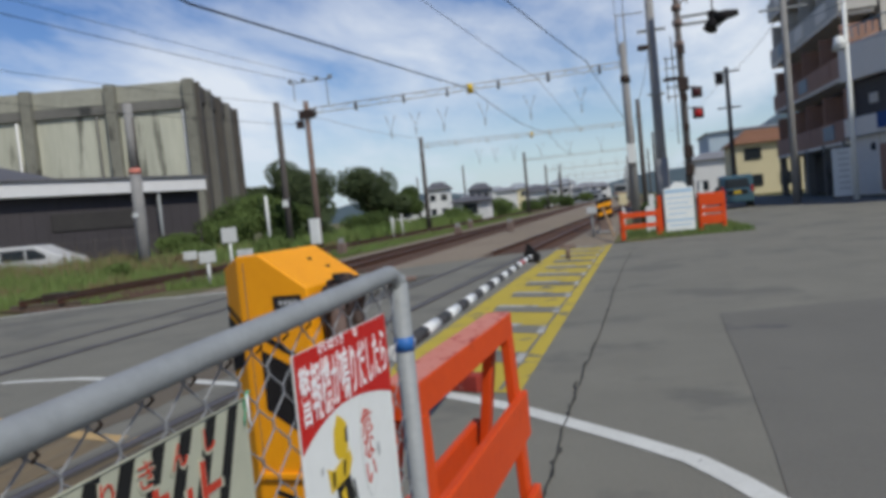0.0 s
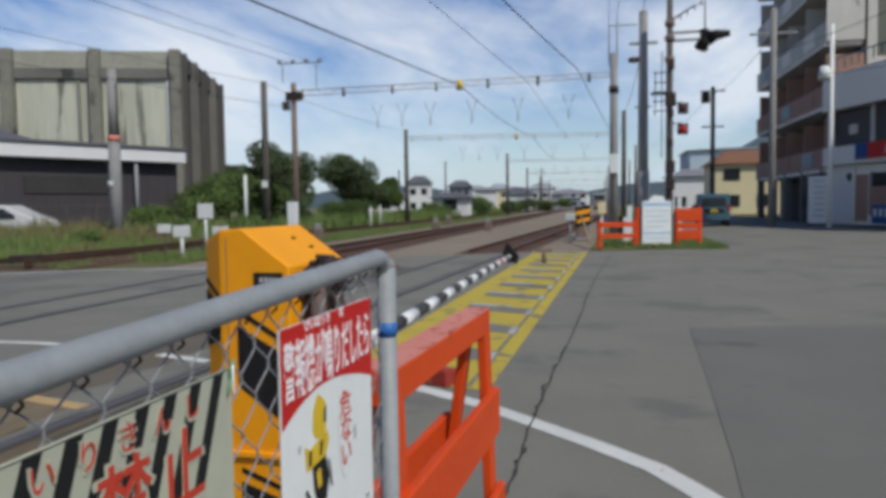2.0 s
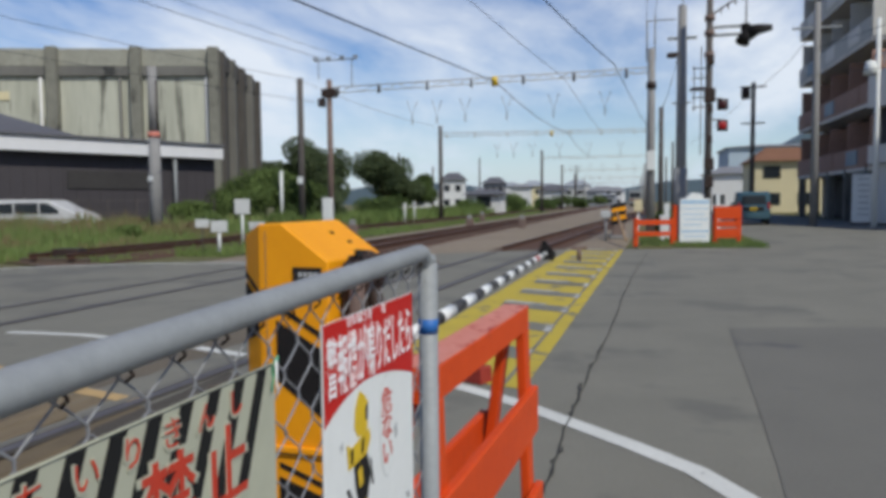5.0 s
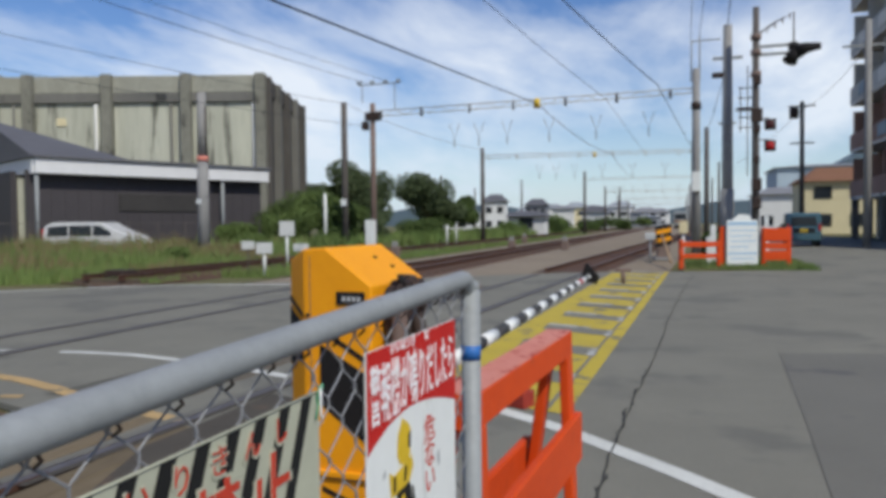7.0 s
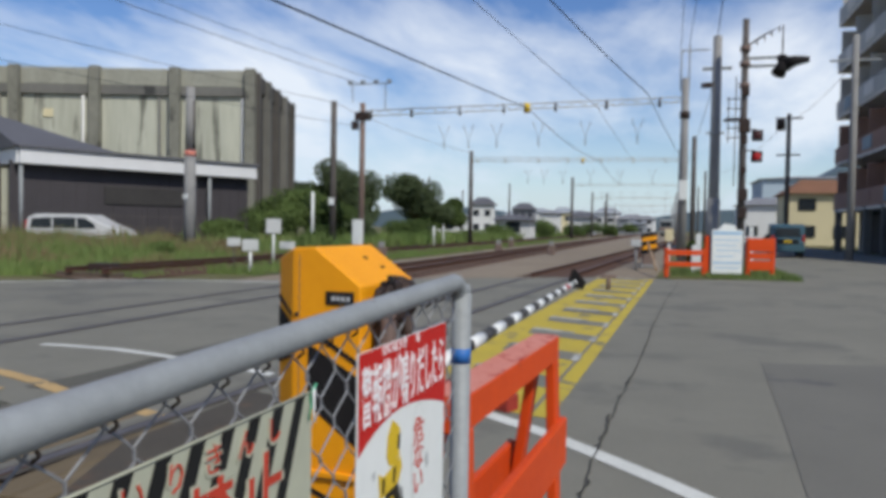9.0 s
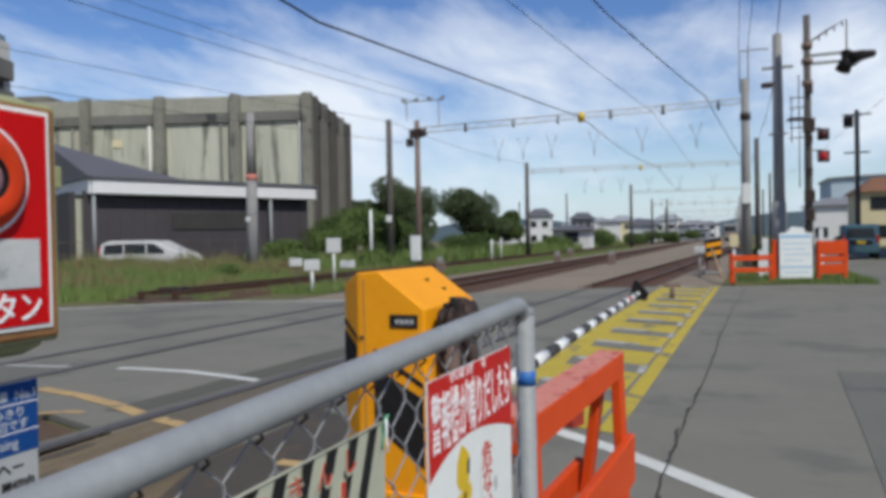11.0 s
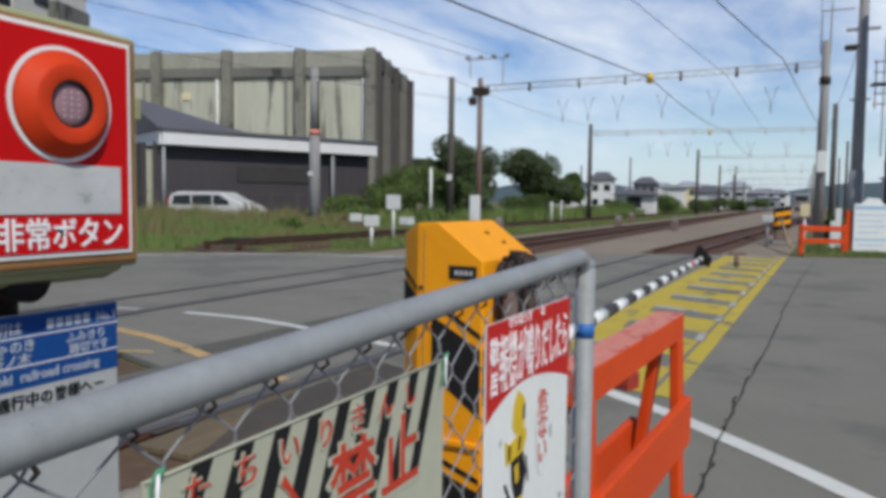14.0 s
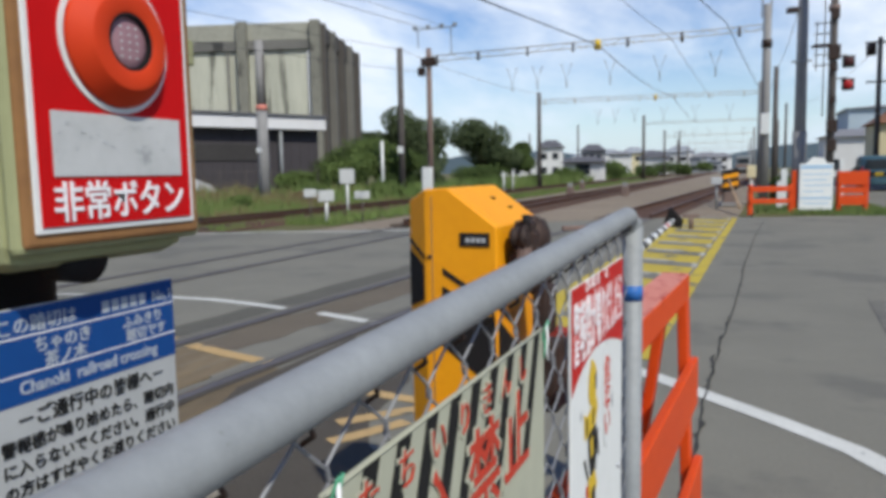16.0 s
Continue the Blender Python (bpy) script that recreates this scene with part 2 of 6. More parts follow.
LEAF_DARK = mat("leaf_dark", (0.092, 0.122, 0.058), (0.050, 0.070, 0.034), rough=0.75, big=0.5, fine=4, bump=0, spec=0.12)
GRASS = mat("grass_blade", (0.105, 0.185, 0.045), (0.16, 0.185, 0.065), rough=0.7, big=0.3, fine=3, mix=0.7, bump=0, spec=0.2)
GRASS_DRY = mat("grass_dry", (0.24, 0.17, 0.10), (0.13, 0.12, 0.05), rough=0.8, big=0.4, fine=3, bump=0, spec=0.2)
BARK = mat("bark", (0.09, 0.065, 0.045), (0.045, 0.035, 0.027), rough=0.9, fine=12, bump=0.5)
CLAD_BLACK = mat("black_cladding", (0.060, 0.053, 0.057), (0.044, 0.040, 0.043), rough=0.6, big=0.5, fine=8, bump=0.05)
FASCIA = mat("white_fascia", (0.68, 0.68, 0.68), (0.58, 0.58, 0.58), rough=0.5, big=0.6, fine=5, bump=0.03)
ROOF_GREY = mat("roof_grey", (0.12, 0.12, 0.13), (0.085, 0.085, 0.092), rough=0.7, big=0.5, fine=6, bump=0.1)
CAR_WHITE = mat("car_white", (0.58, 0.58, 0.57), (0.50, 0.50, 0.49), rough=0.25, big=1, fine=8, bump=0)
CAR_TEAL = mat("car_teal", (0.065, 0.125, 0.150), (0.055, 0.11, 0.135), rough=0.25, metal=0.2, big=1, fine=8, bump=0)
TYRE = mat("tyre", (0.02, 0.02, 0.02), rough=0.85, fine=30, bump=0.2)
GLASS_DARK = mat("dark_glass", (0.02, 0.025, 0.03), (0.03, 0.035, 0.04), rough=0.08, fine=3, bump=0)
LIGHT_RED = mat("lamp_red", (0.45, 0.02, 0.02), rough=0.3, bump=0)
APT_GREY = mat("apartment_grey", (0.58, 0.56, 0.51), (0.44, 0.425, 0.39), rough=0.85, big=0.3, fine=4, bump=0.1, stain=(0.13, 0.12, 0.11), stain_at=0.62, stain_scale=0.8, stretch=(1, 1, 0.3))
APT_BROWN = mat("apartment_brown", (0.40, 0.24, 0.18), (0.27, 0.165, 0.13), rough=0.85, big=0.4, fine=5, bump=0.15)
APT_LIGHT = mat("shop_panel", (0.80, 0.75, 0.68), (0.68, 0.64, 0.58), rough=0.7, big=0.3, fine=5, bump=0.08)
# near-black tone; on recessed walls it stands in for their shade
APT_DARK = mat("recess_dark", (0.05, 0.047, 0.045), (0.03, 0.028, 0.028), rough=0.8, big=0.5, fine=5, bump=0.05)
RAILING_BLUE = mat("railing_blue", (0.13, 0.20, 0.27), (0.10, 0.16, 0.21), rough=0.5, fine=8, bump=0)
HOUSE_CREAM = mat("house_cream", (0.66, 0.58, 0.36), (0.56, 0.49, 0.31), rough=0.8, big=0.4, fine=6, bump=0.05)
HOUSE_WHITE = mat("house_white", (0.68, 0.68, 0.66), (0.58, 0.58, 0.56), rough=0.8, big=0.4, fine=6, bump=0.05)
HOUSE_GREY = mat("house_grey", (0.24, 0.24, 0.25), (0.17, 0.17, 0.18), rough=0.8, big=0.4, fine=6, bump=0.05)
ROOF_BROWN = mat("roof_brown", (0.24, 0.115, 0.06), (0.16, 0.08, 0.045), rough=0.8, big=0.6, fine=8, bump=0.2)
# blue-grey holds the distance haze, painted into the hills' colour
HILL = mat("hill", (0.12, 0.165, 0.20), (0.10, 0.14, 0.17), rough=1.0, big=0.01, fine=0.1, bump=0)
YELLOW_PLATE = mat("plate_yellow", (0.70, 0.47, 0.02), rough=0.5, bump=0)
STEEL_CLASP = mat("bright_steel", (0.55, 0.56, 0.57), (0.35, 0.36, 0.37), rough=0.3, metal=0.9, fine=30, bump=0.05)
TIE_GREEN = mat("tie_green", (0.10, 0.38, 0.22), rough=0.5, bump=0)
LENS_UNLIT = mat("lamp_unlit", (0.07, 0.018, 0.018), rough=0.3, bump=0)
PALE_BLUE = mat("pale_blue_wall", (0.42, 0.50, 0.56), (0.36, 0.44, 0.50), rough=0.8, big=0.3, fine=3, bump=0)
PLATE_FAINT = mat("plate_faint", (0.36, 0.37, 0.37), (0.44, 0.45, 0.45), rough=0.7, fine=40, bump=0)
# warehouse side: shade put into a darker concrete, along with its grime
SIDE_DARK = mat("shaded_side_concrete", (0.105, 0.097, 0.086), (0.055, 0.05, 0.046), rough=0.9, big=0.5, fine=4, bump=0.2, stretch=(1, 1, 0.2))
BEAM_PALE = mat("pale_steel", (0.48, 0.47, 0.42), (0.36, 0.35, 0.32), rough=0.6, fine=8, bump=0)
# pale grey with the haze of distance mixed in, for far walls and roofs
FAR_GREY = mat("far_haze_grey", (0.30, 0.32, 0.34), (0.24, 0.26, 0.28), rough=0.9, big=0.1, fine=1, bump=0)
WOOD = mat("pale_wood", (0.38, 0.27, 0.17), (0.25, 0.17, 0.10), rough=0.85, big=3, fine=18, bump=0.3, stretch=(0.2, 1, 1))
TIMBER_RED = mat("timber_red", (0.34, 0.045, 0.03), (0.22, 0.03, 0.022), rough=0.75, big=6, fine=30, bump=0.2, stain=(0.46, 0.20, 0.16), stain_at=0.60, stain_scale=12, spec=0.15)
ASPHALT_STAINED = mat("asphalt_stained", (0.118, 0.113, 0.092), (0.080, 0.076, 0.063), rough=0.92, big=1.1, fine=50, bump=0.4)
ASPHALT_BROWN = mat("asphalt_brown", (0.150, 0.125, 0.090), (0.100, 0.083, 0.062), rough=0.92, big=1.1, fine=50, bump=0.4)
STONE = mat("lichen_stone", (0.36, 0.33, 0.28), (0.16, 0.145, 0.12), rough=0.95, big=9, fine=40, mix=0.5, bump=0.8)


# ---- builders ----
def bm_box(bm, c, s, rz=0.0, m=None):
    t = Matrix.Translation(c) @ Matrix.Rotation(radians(rz), 4, "Z") @ Matrix.Diagonal((*s, 1))
    if m is not None:
        t = m @ t
    return bmesh.ops.create_cube(bm, size=1.0, matrix=t)["verts"]


def box(c, s, rz=0.0, bevel=0.0):
    bm = bmesh.new()
    bm_box(bm, c, s, rz)
    if bevel:
        bmesh.ops.bevel(bm, geom=bm.edges[:], offset=bevel, segments=2, affect="EDGES", profile=0.5)
    return bm


def boxes(rows):
    bm = bmesh.new()
    for r in rows:
        bm_box(bm, *r)
    return bm


def tube_into(bm, pts, r, sides=8, r2=None, cap=True):
    """Sweeps a ring along the points."""
    pts = [Vector(p) for p in pts]
    rings, last = [], None
    for i, p in enumerate(pts):
        d = (pts[min(i + 1, len(pts) - 1)] - pts[max(i - 1, 0)]).normalized()
        ref = last if last is not None else (Vector((0, 0, 1)) if abs(d.z) < 0.9 else Vector((1, 0, 0)))
        a = (ref - d * ref.dot(d)).normalized()
        b = d.cross(a)
        last = a
        rad = r if r2 is None else r + (r2 - r) * i / (len(pts) - 1)
        rings.append([bm.verts.new(p + (a * math.cos(k * 2 * math.pi / sides) + b * math.sin(k * 2 * math.pi / sides)) * rad) for k in range(sides)])
    for u, v in zip(rings, rings[1:]):
        for k in range(sides):
            f = bm.faces.new((u[k], u[(k + 1) % sides], v[(k + 1) % sides], v[k]))
            f.smooth = sides > 5
    if cap:
        bm.faces.new(rings[0][::-1])
        bm.faces.new(rings[-1])
    return bm


def tube(pts, r, sides=10, r2=None):
    return tube_into(bmesh.new(), pts, r, sides, r2)


def prism(poly, depth, axes="xz", at=0.0, bevel=0.0):
    """Extrudes a polygon given in two axes along the third, from at to at + depth."""
    bm = bmesh.new()
    third = ({"x", "y", "z"} - set(axes)).pop()

    def vec(u, v, w):
        q = {axes[0]: u, axes[1]: v, third: w}
        return Vector((q["x"], q["y"], q["z"]))
    a = [bm.verts.new(vec(u, v, at)) for u, v in poly]
    b = [bm.verts.new(vec(u, v, at + depth)) for u, v in poly]
    bm.faces.new(a)
    bm.faces.new(b[::-1])
    for i in range(len(poly)):
        j = (i + 1) % len(poly)
        bm.faces.new((a[j], a[i], b[i], b[j]))
    bmesh.ops.recalc_face_normals(bm, faces=bm.faces)
    if bevel:
        bmesh.ops.bevel(bm, geom=bm.edges[:], offset=bevel, segments=2, affect="EDGES", profile=0.5)
    return bm


def obj(name, bm, material):
    me = bpy.data.meshes.new(name)
    bm.to_mesh(me)
    bm.free()
    me.materials.append(material)
    return new(name, me)


def part(name, bm, material, parent, label=""):
    ob = obj(name, bm, material)
    ob.parent = parent
    return tagged(ob, label)


def thing(name, m, label, category, group="", kind=""):
    ob = new(name)
    ob.empty_display_size = 0.2
    ob.matrix_basis = m
    return tagged(ob, label, category, group, kind)


def single(name, bm, material, label, category, group="", kind="", m=None):
    ob = obj(name, bm, material)
    if m is not None:
        ob.matrix_basis = m
    return tagged(ob, label, category, group, kind)


def sheet(name, poly, z, material, label="", category="", kind="structure", thick=0.0):
    """A flat piece of ground with the given outline."""
    if thick:
        return single(name, prism(poly, thick, "xy", z - thick), material, label, category, "", kind)
    bm = bmesh.new()
    bm.faces.new([bm.verts.new((x, y, z)) for x, y in poly])
    bmesh.ops.recalc_face_normals(bm, faces=bm.faces)
    if bm.faces[:][0].normal.z < 0:
        bmesh.ops.reverse_faces(bm, faces=bm.faces[:])
    return single(name, bm, material, label, category, "", kind)


def band(pts, width, z, thick=0.004):
    """A painted line along ground points."""
    bm = bmesh.new()
    pts = [Vector((x, y, 0)) for x, y in pts]
    prev = None
    for i, p in enumerate(pts):
        d = (pts[min(i + 1, len(pts) - 1)] - pts[max(i - 1, 0)]).normalized()
        n = Vector((-d.y, d.x, 0)) * width / 2
        row = [bm.verts.new(p + n + Vector((0, 0, z))), bm.verts.new(p - n + Vector((0, 0, z)))]
        if prev:
            bm.faces.new((prev[0], prev[1], row[1], row[0]))
        prev = row
    bmesh.ops.recalc_face_normals(bm, faces=bm.faces)
    if bm.faces[:][0].normal.z < 0:
        bmesh.ops.reverse_faces(bm, faces=bm.faces[:])
    return bm


def letters(name, text, height, m, material, parent, squeeze=1.0, depth=0.0006, vertical=False, label="", bold=0.012):
    """Writing as a mesh, its foot's middle at m, reading along m's x with m's y up."""
    cu = bpy.data.curves.new(name, "FONT")
    cu.body = "\n".join(text) if vertical else text
    cu.align_x = "CENTER"
    cu.size, cu.extrude, cu.resolution_u = height, depth, 2
    cu.offset = height * bold
    if vertical:
        cu.space_line = 0.85
    tmp = bpy.data.objects.new(name, cu)
    scene.collection.objects.link(tmp)
    dg = bpy.context.evaluated_depsgraph_get()
    me = bpy.data.meshes.new_from_object(tmp.evaluated_get(dg))
    bpy.data.objects.remove(tmp)
    bpy.data.curves.remove(cu)
    me.name = name
    me.transform(Matrix.Diagonal((squeeze, 1, 1, 1)))
    me.materials.clear()
    me.materials.append(material)
    ob = new(name, me)
    ob.parent = parent
    ob.matrix_basis = m
    return tagged(ob, label)


rng = random.Random(7)


# ---- ground, road, tracks ----
G = 600.0
sheet("ground", [(-G, -G), (G, -G), (G, 3 * G), (-G, 3 * G)], -0.06, GRASS_GROUND, "wide flat ground of short grass and bare earth", "ground")
sheet("road", [(-0.52, -40), (80, -40), (80, 24), (12.2, 24), (12.2, 160), (5.0, 160), (4.4, 60), (3.9, 27), (3.5, 21.6), (0.1, 20.3), (-2.2, 19.8), (-8.0, 15.4), (-13.4, 12.2), (-60, -4), (-60, -12), (-9.5, 4.6), (-5.6, 4.55), (-3.2, 3.75), (-1.9, 3.0), (-1.05, 2.35), (-0.52, 1.7)], 0.0, ASPHALT, "grey worn asphalt road over the level crossing", "road", thick=0.05)
sheet("road_patch", [(1.0, 7.85), (3.3, 8.35), (9.5, 9.2), (9.5, 1.0), (0.55, 2.0), (0.72, 3.8), (0.84, 5.4)], 0.004, ASPHALT_DARK, "darker newer asphalt patch in the road", "road")
sheet("track_bed_near", [(-5.6, -40), (-0.5, -40), (-0.5, 1.72), (-1.05, 2.37), (-1.9, 3.02), (-3.2, 3.7), (-5.6, 4.5)], -0.045, BALLAST, "rusty brown ballast beside the crossing", "track bed")
sheet("track_bed_near_2", [(-9.6, -40), (-5.6, -40), (-5.6, 4.5), (-9.5, 4.5)], -0.045, BALLAST, "rusty brown ballast beside the crossing", "track bed")
sheet("track_bed_far", [(-9.5, 14.6), (-8.0, 15.5), (-2.2, 19.9), (-0.1, 20.4), (0.6, 40), (6, 160), (-0.5, 400), (-11, 400)], -0.03, BALLAST_GREY, "grey-brown ballast of the open tracks", "track bed")
sheet("track_bed_siding", [(-14.4, 14.4), (-11.6, 13.2), (-11.4, 400), (-15.5, 400)], -0.028, BALLAST, "rusty ballast of an overgrown siding", "track bed")
sheet("grass_island", [(0.25, 20.75), (3.55, 21.9), (3.95, 27.0), (2.0, 28.5), (0.3, 27.0)], 0.03, GRASS_GROUND, "small grassy island behind the orange barriers", "grass", thick=0.06)

# dark old surfacing and timber deck at the crossing's near edge
sheet("old_surfacing", [(-2.95, 3.62), (-2.72, 3.0), (-2.55, 2.55), (-2.05, 2.2), (-1.5, 1.9), (-1.02, 2.34), (-1.75, 3.02), (-1.92, 3.35), (-2.02, 4.1), (-2.35, 4.8), (-2.93, 5.05)], 0.003, ASPHALT_OLD, "dark oily old surfacing beside the deck", "road")
deck = thing("crossing_deck", pose(0, 0, 0), "brown stained timber deck between the rails", "deck", "", "structure")
for px in (-3.93, -3.745, -3.56, -3.375, -2.95, -2.765):
    far = 4.40 - 0.33 * (px + 3.93)
    part("plank", box((px, (far + 2.75) / 2, -0.018), (0.177, far - 2.75, 0.04), 0, 0.006), DECK, deck)

# seam, patch edge and painted lines
seam_pts = [(-0.36, 2.0), (-0.33, 3.2), (-0.315, 4.3), (-0.26, 5.5), (-0.15, 7.6), (-0.02, 10.9), (0.2, 15.1), (0.5, 19.5)]
sg = random.Random(3)
seam_fine = []
for (xa, ya), (xb, yb) in zip(seam_pts, seam_pts[1:]):
    for k in range(8):
        f = k / 8
        seam_fine.append((xa + (xb - xa) * f + sg.uniform(-0.011, 0.011), ya + (yb - ya) * f))
crack = thing("road_crack", pose(0, 0, 0), "dark open crack along the asphalt joint", "road crack", "", "structure")
part("joint", band(seam_fine, 0.011, 0.005), SEAM, crack)
for i in range(26):
    x, y = seam_fine[sg.randrange(1, 40)]
    ln, sd = sg.uniform(0.05, 0.22), sg.choice((-1, 1))
    part("break", band([(x, y), (x + sd * sg.uniform(0.004, 0.02), y + ln * 0.4), (x + sg.uniform(-0.006, 0.012), y + ln)], sg.uniform(0.006, 0.020), 0.0054), SEAM, crack)
single("painted_edge_line", band([(-1.75, 5.33), (-1.45, 5.2), (-1.03, 4.93), (-0.64, 4.64), (-0.32, 4.33), (0.04, 3.98), (0.34, 3.66), (0.50, 3.38), (0.62, 3.12), (0.72, 2.7), (0.78, 2.2), (0.8, 1.2), (0.8, -6)], 0.13, 0.0045), ROAD_WHITE, "curved white painted road edge line", "road marking", "", "structure")
single("painted_line_far", band([(-13.4, 11.7), (-11.76, 13.3), (-10.14, 14.2), (-8.05, 14.6), (-6.0, 15.6)], 0.17, 0.0045), ROAD_WHITE, "worn white line at the crossing's far edge", "road marking", "", "structure")
single("painted_line_middle", band([(-7.6, 5.98), (-6.72, 6.1), (-6.5, 6.11)], 0.11, 0.0045), ROAD_WORN, "worn white line across the tracks", "road marking", "", "structure")
single("painted_line_middle_2", band([(-6.1, 6.17), (-5.84, 6.2), (-5.22, 6.2), (-4.7, 6.1), (-4.1, 5.95)], 0.11, 0.0045), ROAD_WHITE, "white painted line between the rails", "road marking", "", "structure")
single("painted_line_middle_3", band([(-3.72, 5.85), (-3.13, 5.64), (-2.75, 5.5)], 0.11, 0.0045), ROAD_WHITE, "white painted line between the rails", "road marking", "", "structure")
for pts, w in (([(-5.95, 5.08), (-5.24, 4.92), (-4.75, 4.75), (-4.22, 4.52)], 0.13), ([(-5.15, 4.25), (-4.9, 4.42), (-4.75, 4.45)], 0.08), ([(-4.0, 4.45), (-3.57, 4.3), (-3.05, 4.16)], 0.12),
               ([(-2.5, 3.78), (-2.19, 3.78), (-1.8, 3.72)], 0.10), ([(-2.05, 3.25), (-1.9, 3.42), (-1.75, 3.58)], 0.10), ([(-1.95, 3.0), (-1.85, 3.15), (-1.72, 3.38)], 0.09)):
    single("faded_orange_line", band(pts, w, 0.005), ROAD_ORANGE, "faded orange painted line on the crossing", "road marking", "", "structure")

# yellow hatched zone under the barrier arm
YL = lambda y: -1.98 + 0.030 * (y - 4.0)
YR = lambda y: -0.68 + 0.0375 * (y - 4.7)
sheet("yellow_zone", [(YL(5.4), 5.4), (YR(5.0), 5.0), (YR(20.0), 20.0), (YL(19.4), 19.4)], 0.0042, ROAD_YELLOW, "worn yellow painted keep-clear zone on asphalt", "road marking")
y0 = 5.9
while y0 < 19.2:
    wdt = 0.42 + 0.004 * y0
    a, b = YL(y0) + 0.33, YR(y0) - 0.12
    sh = 0.42
    bar = sheet("zone_gap", [(a, y0 + sh), (b, y0), (b, y0 + wdt), (a, y0 + wdt + sh)], 0.0075, ASPHALT, "bare asphalt bar inside the yellow zone", "road marking")
    single("zone_edge_line", band([(a, y0 + sh + wdt), (a + (b - a) * 0.62, y0 + wdt + sh * 0.38)], 0.15, 0.0105), ROAD_WORN, "white edge of a bar in the yellow zone", "road marking", "", "structure")
    single("zone_end_line", band([(b - 0.05, y0 + 0.02), (b - 0.05, y0 + wdt - 0.02)], 0.07, 0.0108), ROAD_WORN, "white end of a bar in the yellow zone", "road marking", "", "structure")
    y0 += 1.32
single("zone_rim_line", band([(YR(5.0) - 0.15, 5.1), (YR(20) - 0.15, 19.9)], 0.035, 0.0082), ASPHALT, "bare strip along the yellow zone's edge", "road marking", "", "structure")


def rail_profile(bm, p, q, rust_h=0.14):
    p, q = Vector(p), Vector(q)
    d = (q - p).normalized()
    n = Vector((-d.y, d.x, 0))
    for a, b, lo, hi in ((-0.062, 0.062, 0, 0.02), (-0.012, 0.012, 0.02, rust_h - 0.035), (-0.034, 0.034, rust_h - 0.035, rust_h)):
        vs = []
        for e in (p, q):
            for s in (a, b):
                for h in (lo, hi):
                    vs.append(bm.verts.new(e + n * s + Vector((0, 0, h))))
        for f in ((0, 1, 3, 2), (4, 6, 7, 5), (0, 4, 5, 1), (2, 3, 7, 6), (1, 5, 7, 3), (0, 2, 6, 4)):
            bm.faces.new([vs[i] for i in f])


def railway(name, x_at, y0, y1, z, label, group):
    """A track with two rails and its sleepers; x_at gives the centre line."""
    root = thing(name, pose(0, 0, 0), label, "railway track", group)
    for s in (-0.533, 0.533):
        bm = bmesh.new()
        rail_profile(bm, (x_at(y0) + s, y0, z), (x_at(y1) + s, y1, z))
        bmesh.ops.recalc_face_normals(bm, faces=bm.faces)
        part("rail", bm, RAIL_RUST, root)
        d = 0.0015
        bm = band([(x_at(y0) + s, y0), (x_at(y1) + s, y1)], 0.05, z + 0.14 + d)
        part("running_surface", bm, RAIL_STEEL, root, "rust-dulled steel running surface")
    me = None
    y, k = y0 + 0.3, 0
    while y < y1 and k < 90:
        if me is None:
            ob = part("sleeper", box((0, 0, 0), (2.0, 0.22, 0.14), 0, 0.012), SLEEPER, root)
            me = ob.data
        else:
            ob = new("sleeper", me)
            ob.parent = root
        ob.location = (x_at(y), y, z - 0.055)
        y += 0.62
        k += 1
    return root


X1 = lambda y: -2.62 + 0.058 * (y - 21.3)
X2 = lambda y: -7.1 + 0.006 * (y - 10)
X3 = lambda y: -13.1 + 0.0 * y
def mound(name, fx, y0, y1, w, h, material):
    bm = bmesh.new()
    rows = []
    for y in (y0, y0 + 1.5, y1):
        hh = -0.03 if y == y0 else h
        rows.append([bm.verts.new((fx(y) + s, y, z)) for s, z in ((-w / 2 - 0.5, -0.05), (-w / 2, hh), (w / 2, hh), (w / 2 + 0.5, -0.05))])
    for u, v in zip(rows, rows[1:]):
        for k in range(3):
            bm.faces.new((u[k], u[k + 1], v[k + 1], v[k]))
    bmesh.ops.recalc_face_normals(bm, faces=bm.faces)
    return single(name, bm, material, "low ballast bank under the rails", "track bed", "", "structure")


mound("ballast_bank_1", X1, 19.7, 150, 1.5, -0.01, BALLAST_RUST)
mound("ballast_bank_2", X2, 16.4, 300, 1.6, 0.05, BALLAST_RUST)
mound("ballast_bank_3", X3, 14.6, 300, 2.3, 0.06, BALLAST_RUST)
railway("railway_track", X1, 19.6, 150, -0.035, "single track with rusty rails curving off beside the road", "open tracks")
railway("railway_track", X2, 16.2, 300, 0.03, "main line track with brown rusty rails on ballast", "open tracks")
railway("railway_track", X3, 14.4, 300, 0.04, "overgrown siding with rust-brown rails", "open tracks")
railway("railway_track", X1, -30, 3.1, -0.13, "near track with rusty rails on brown ballast", "open tracks")
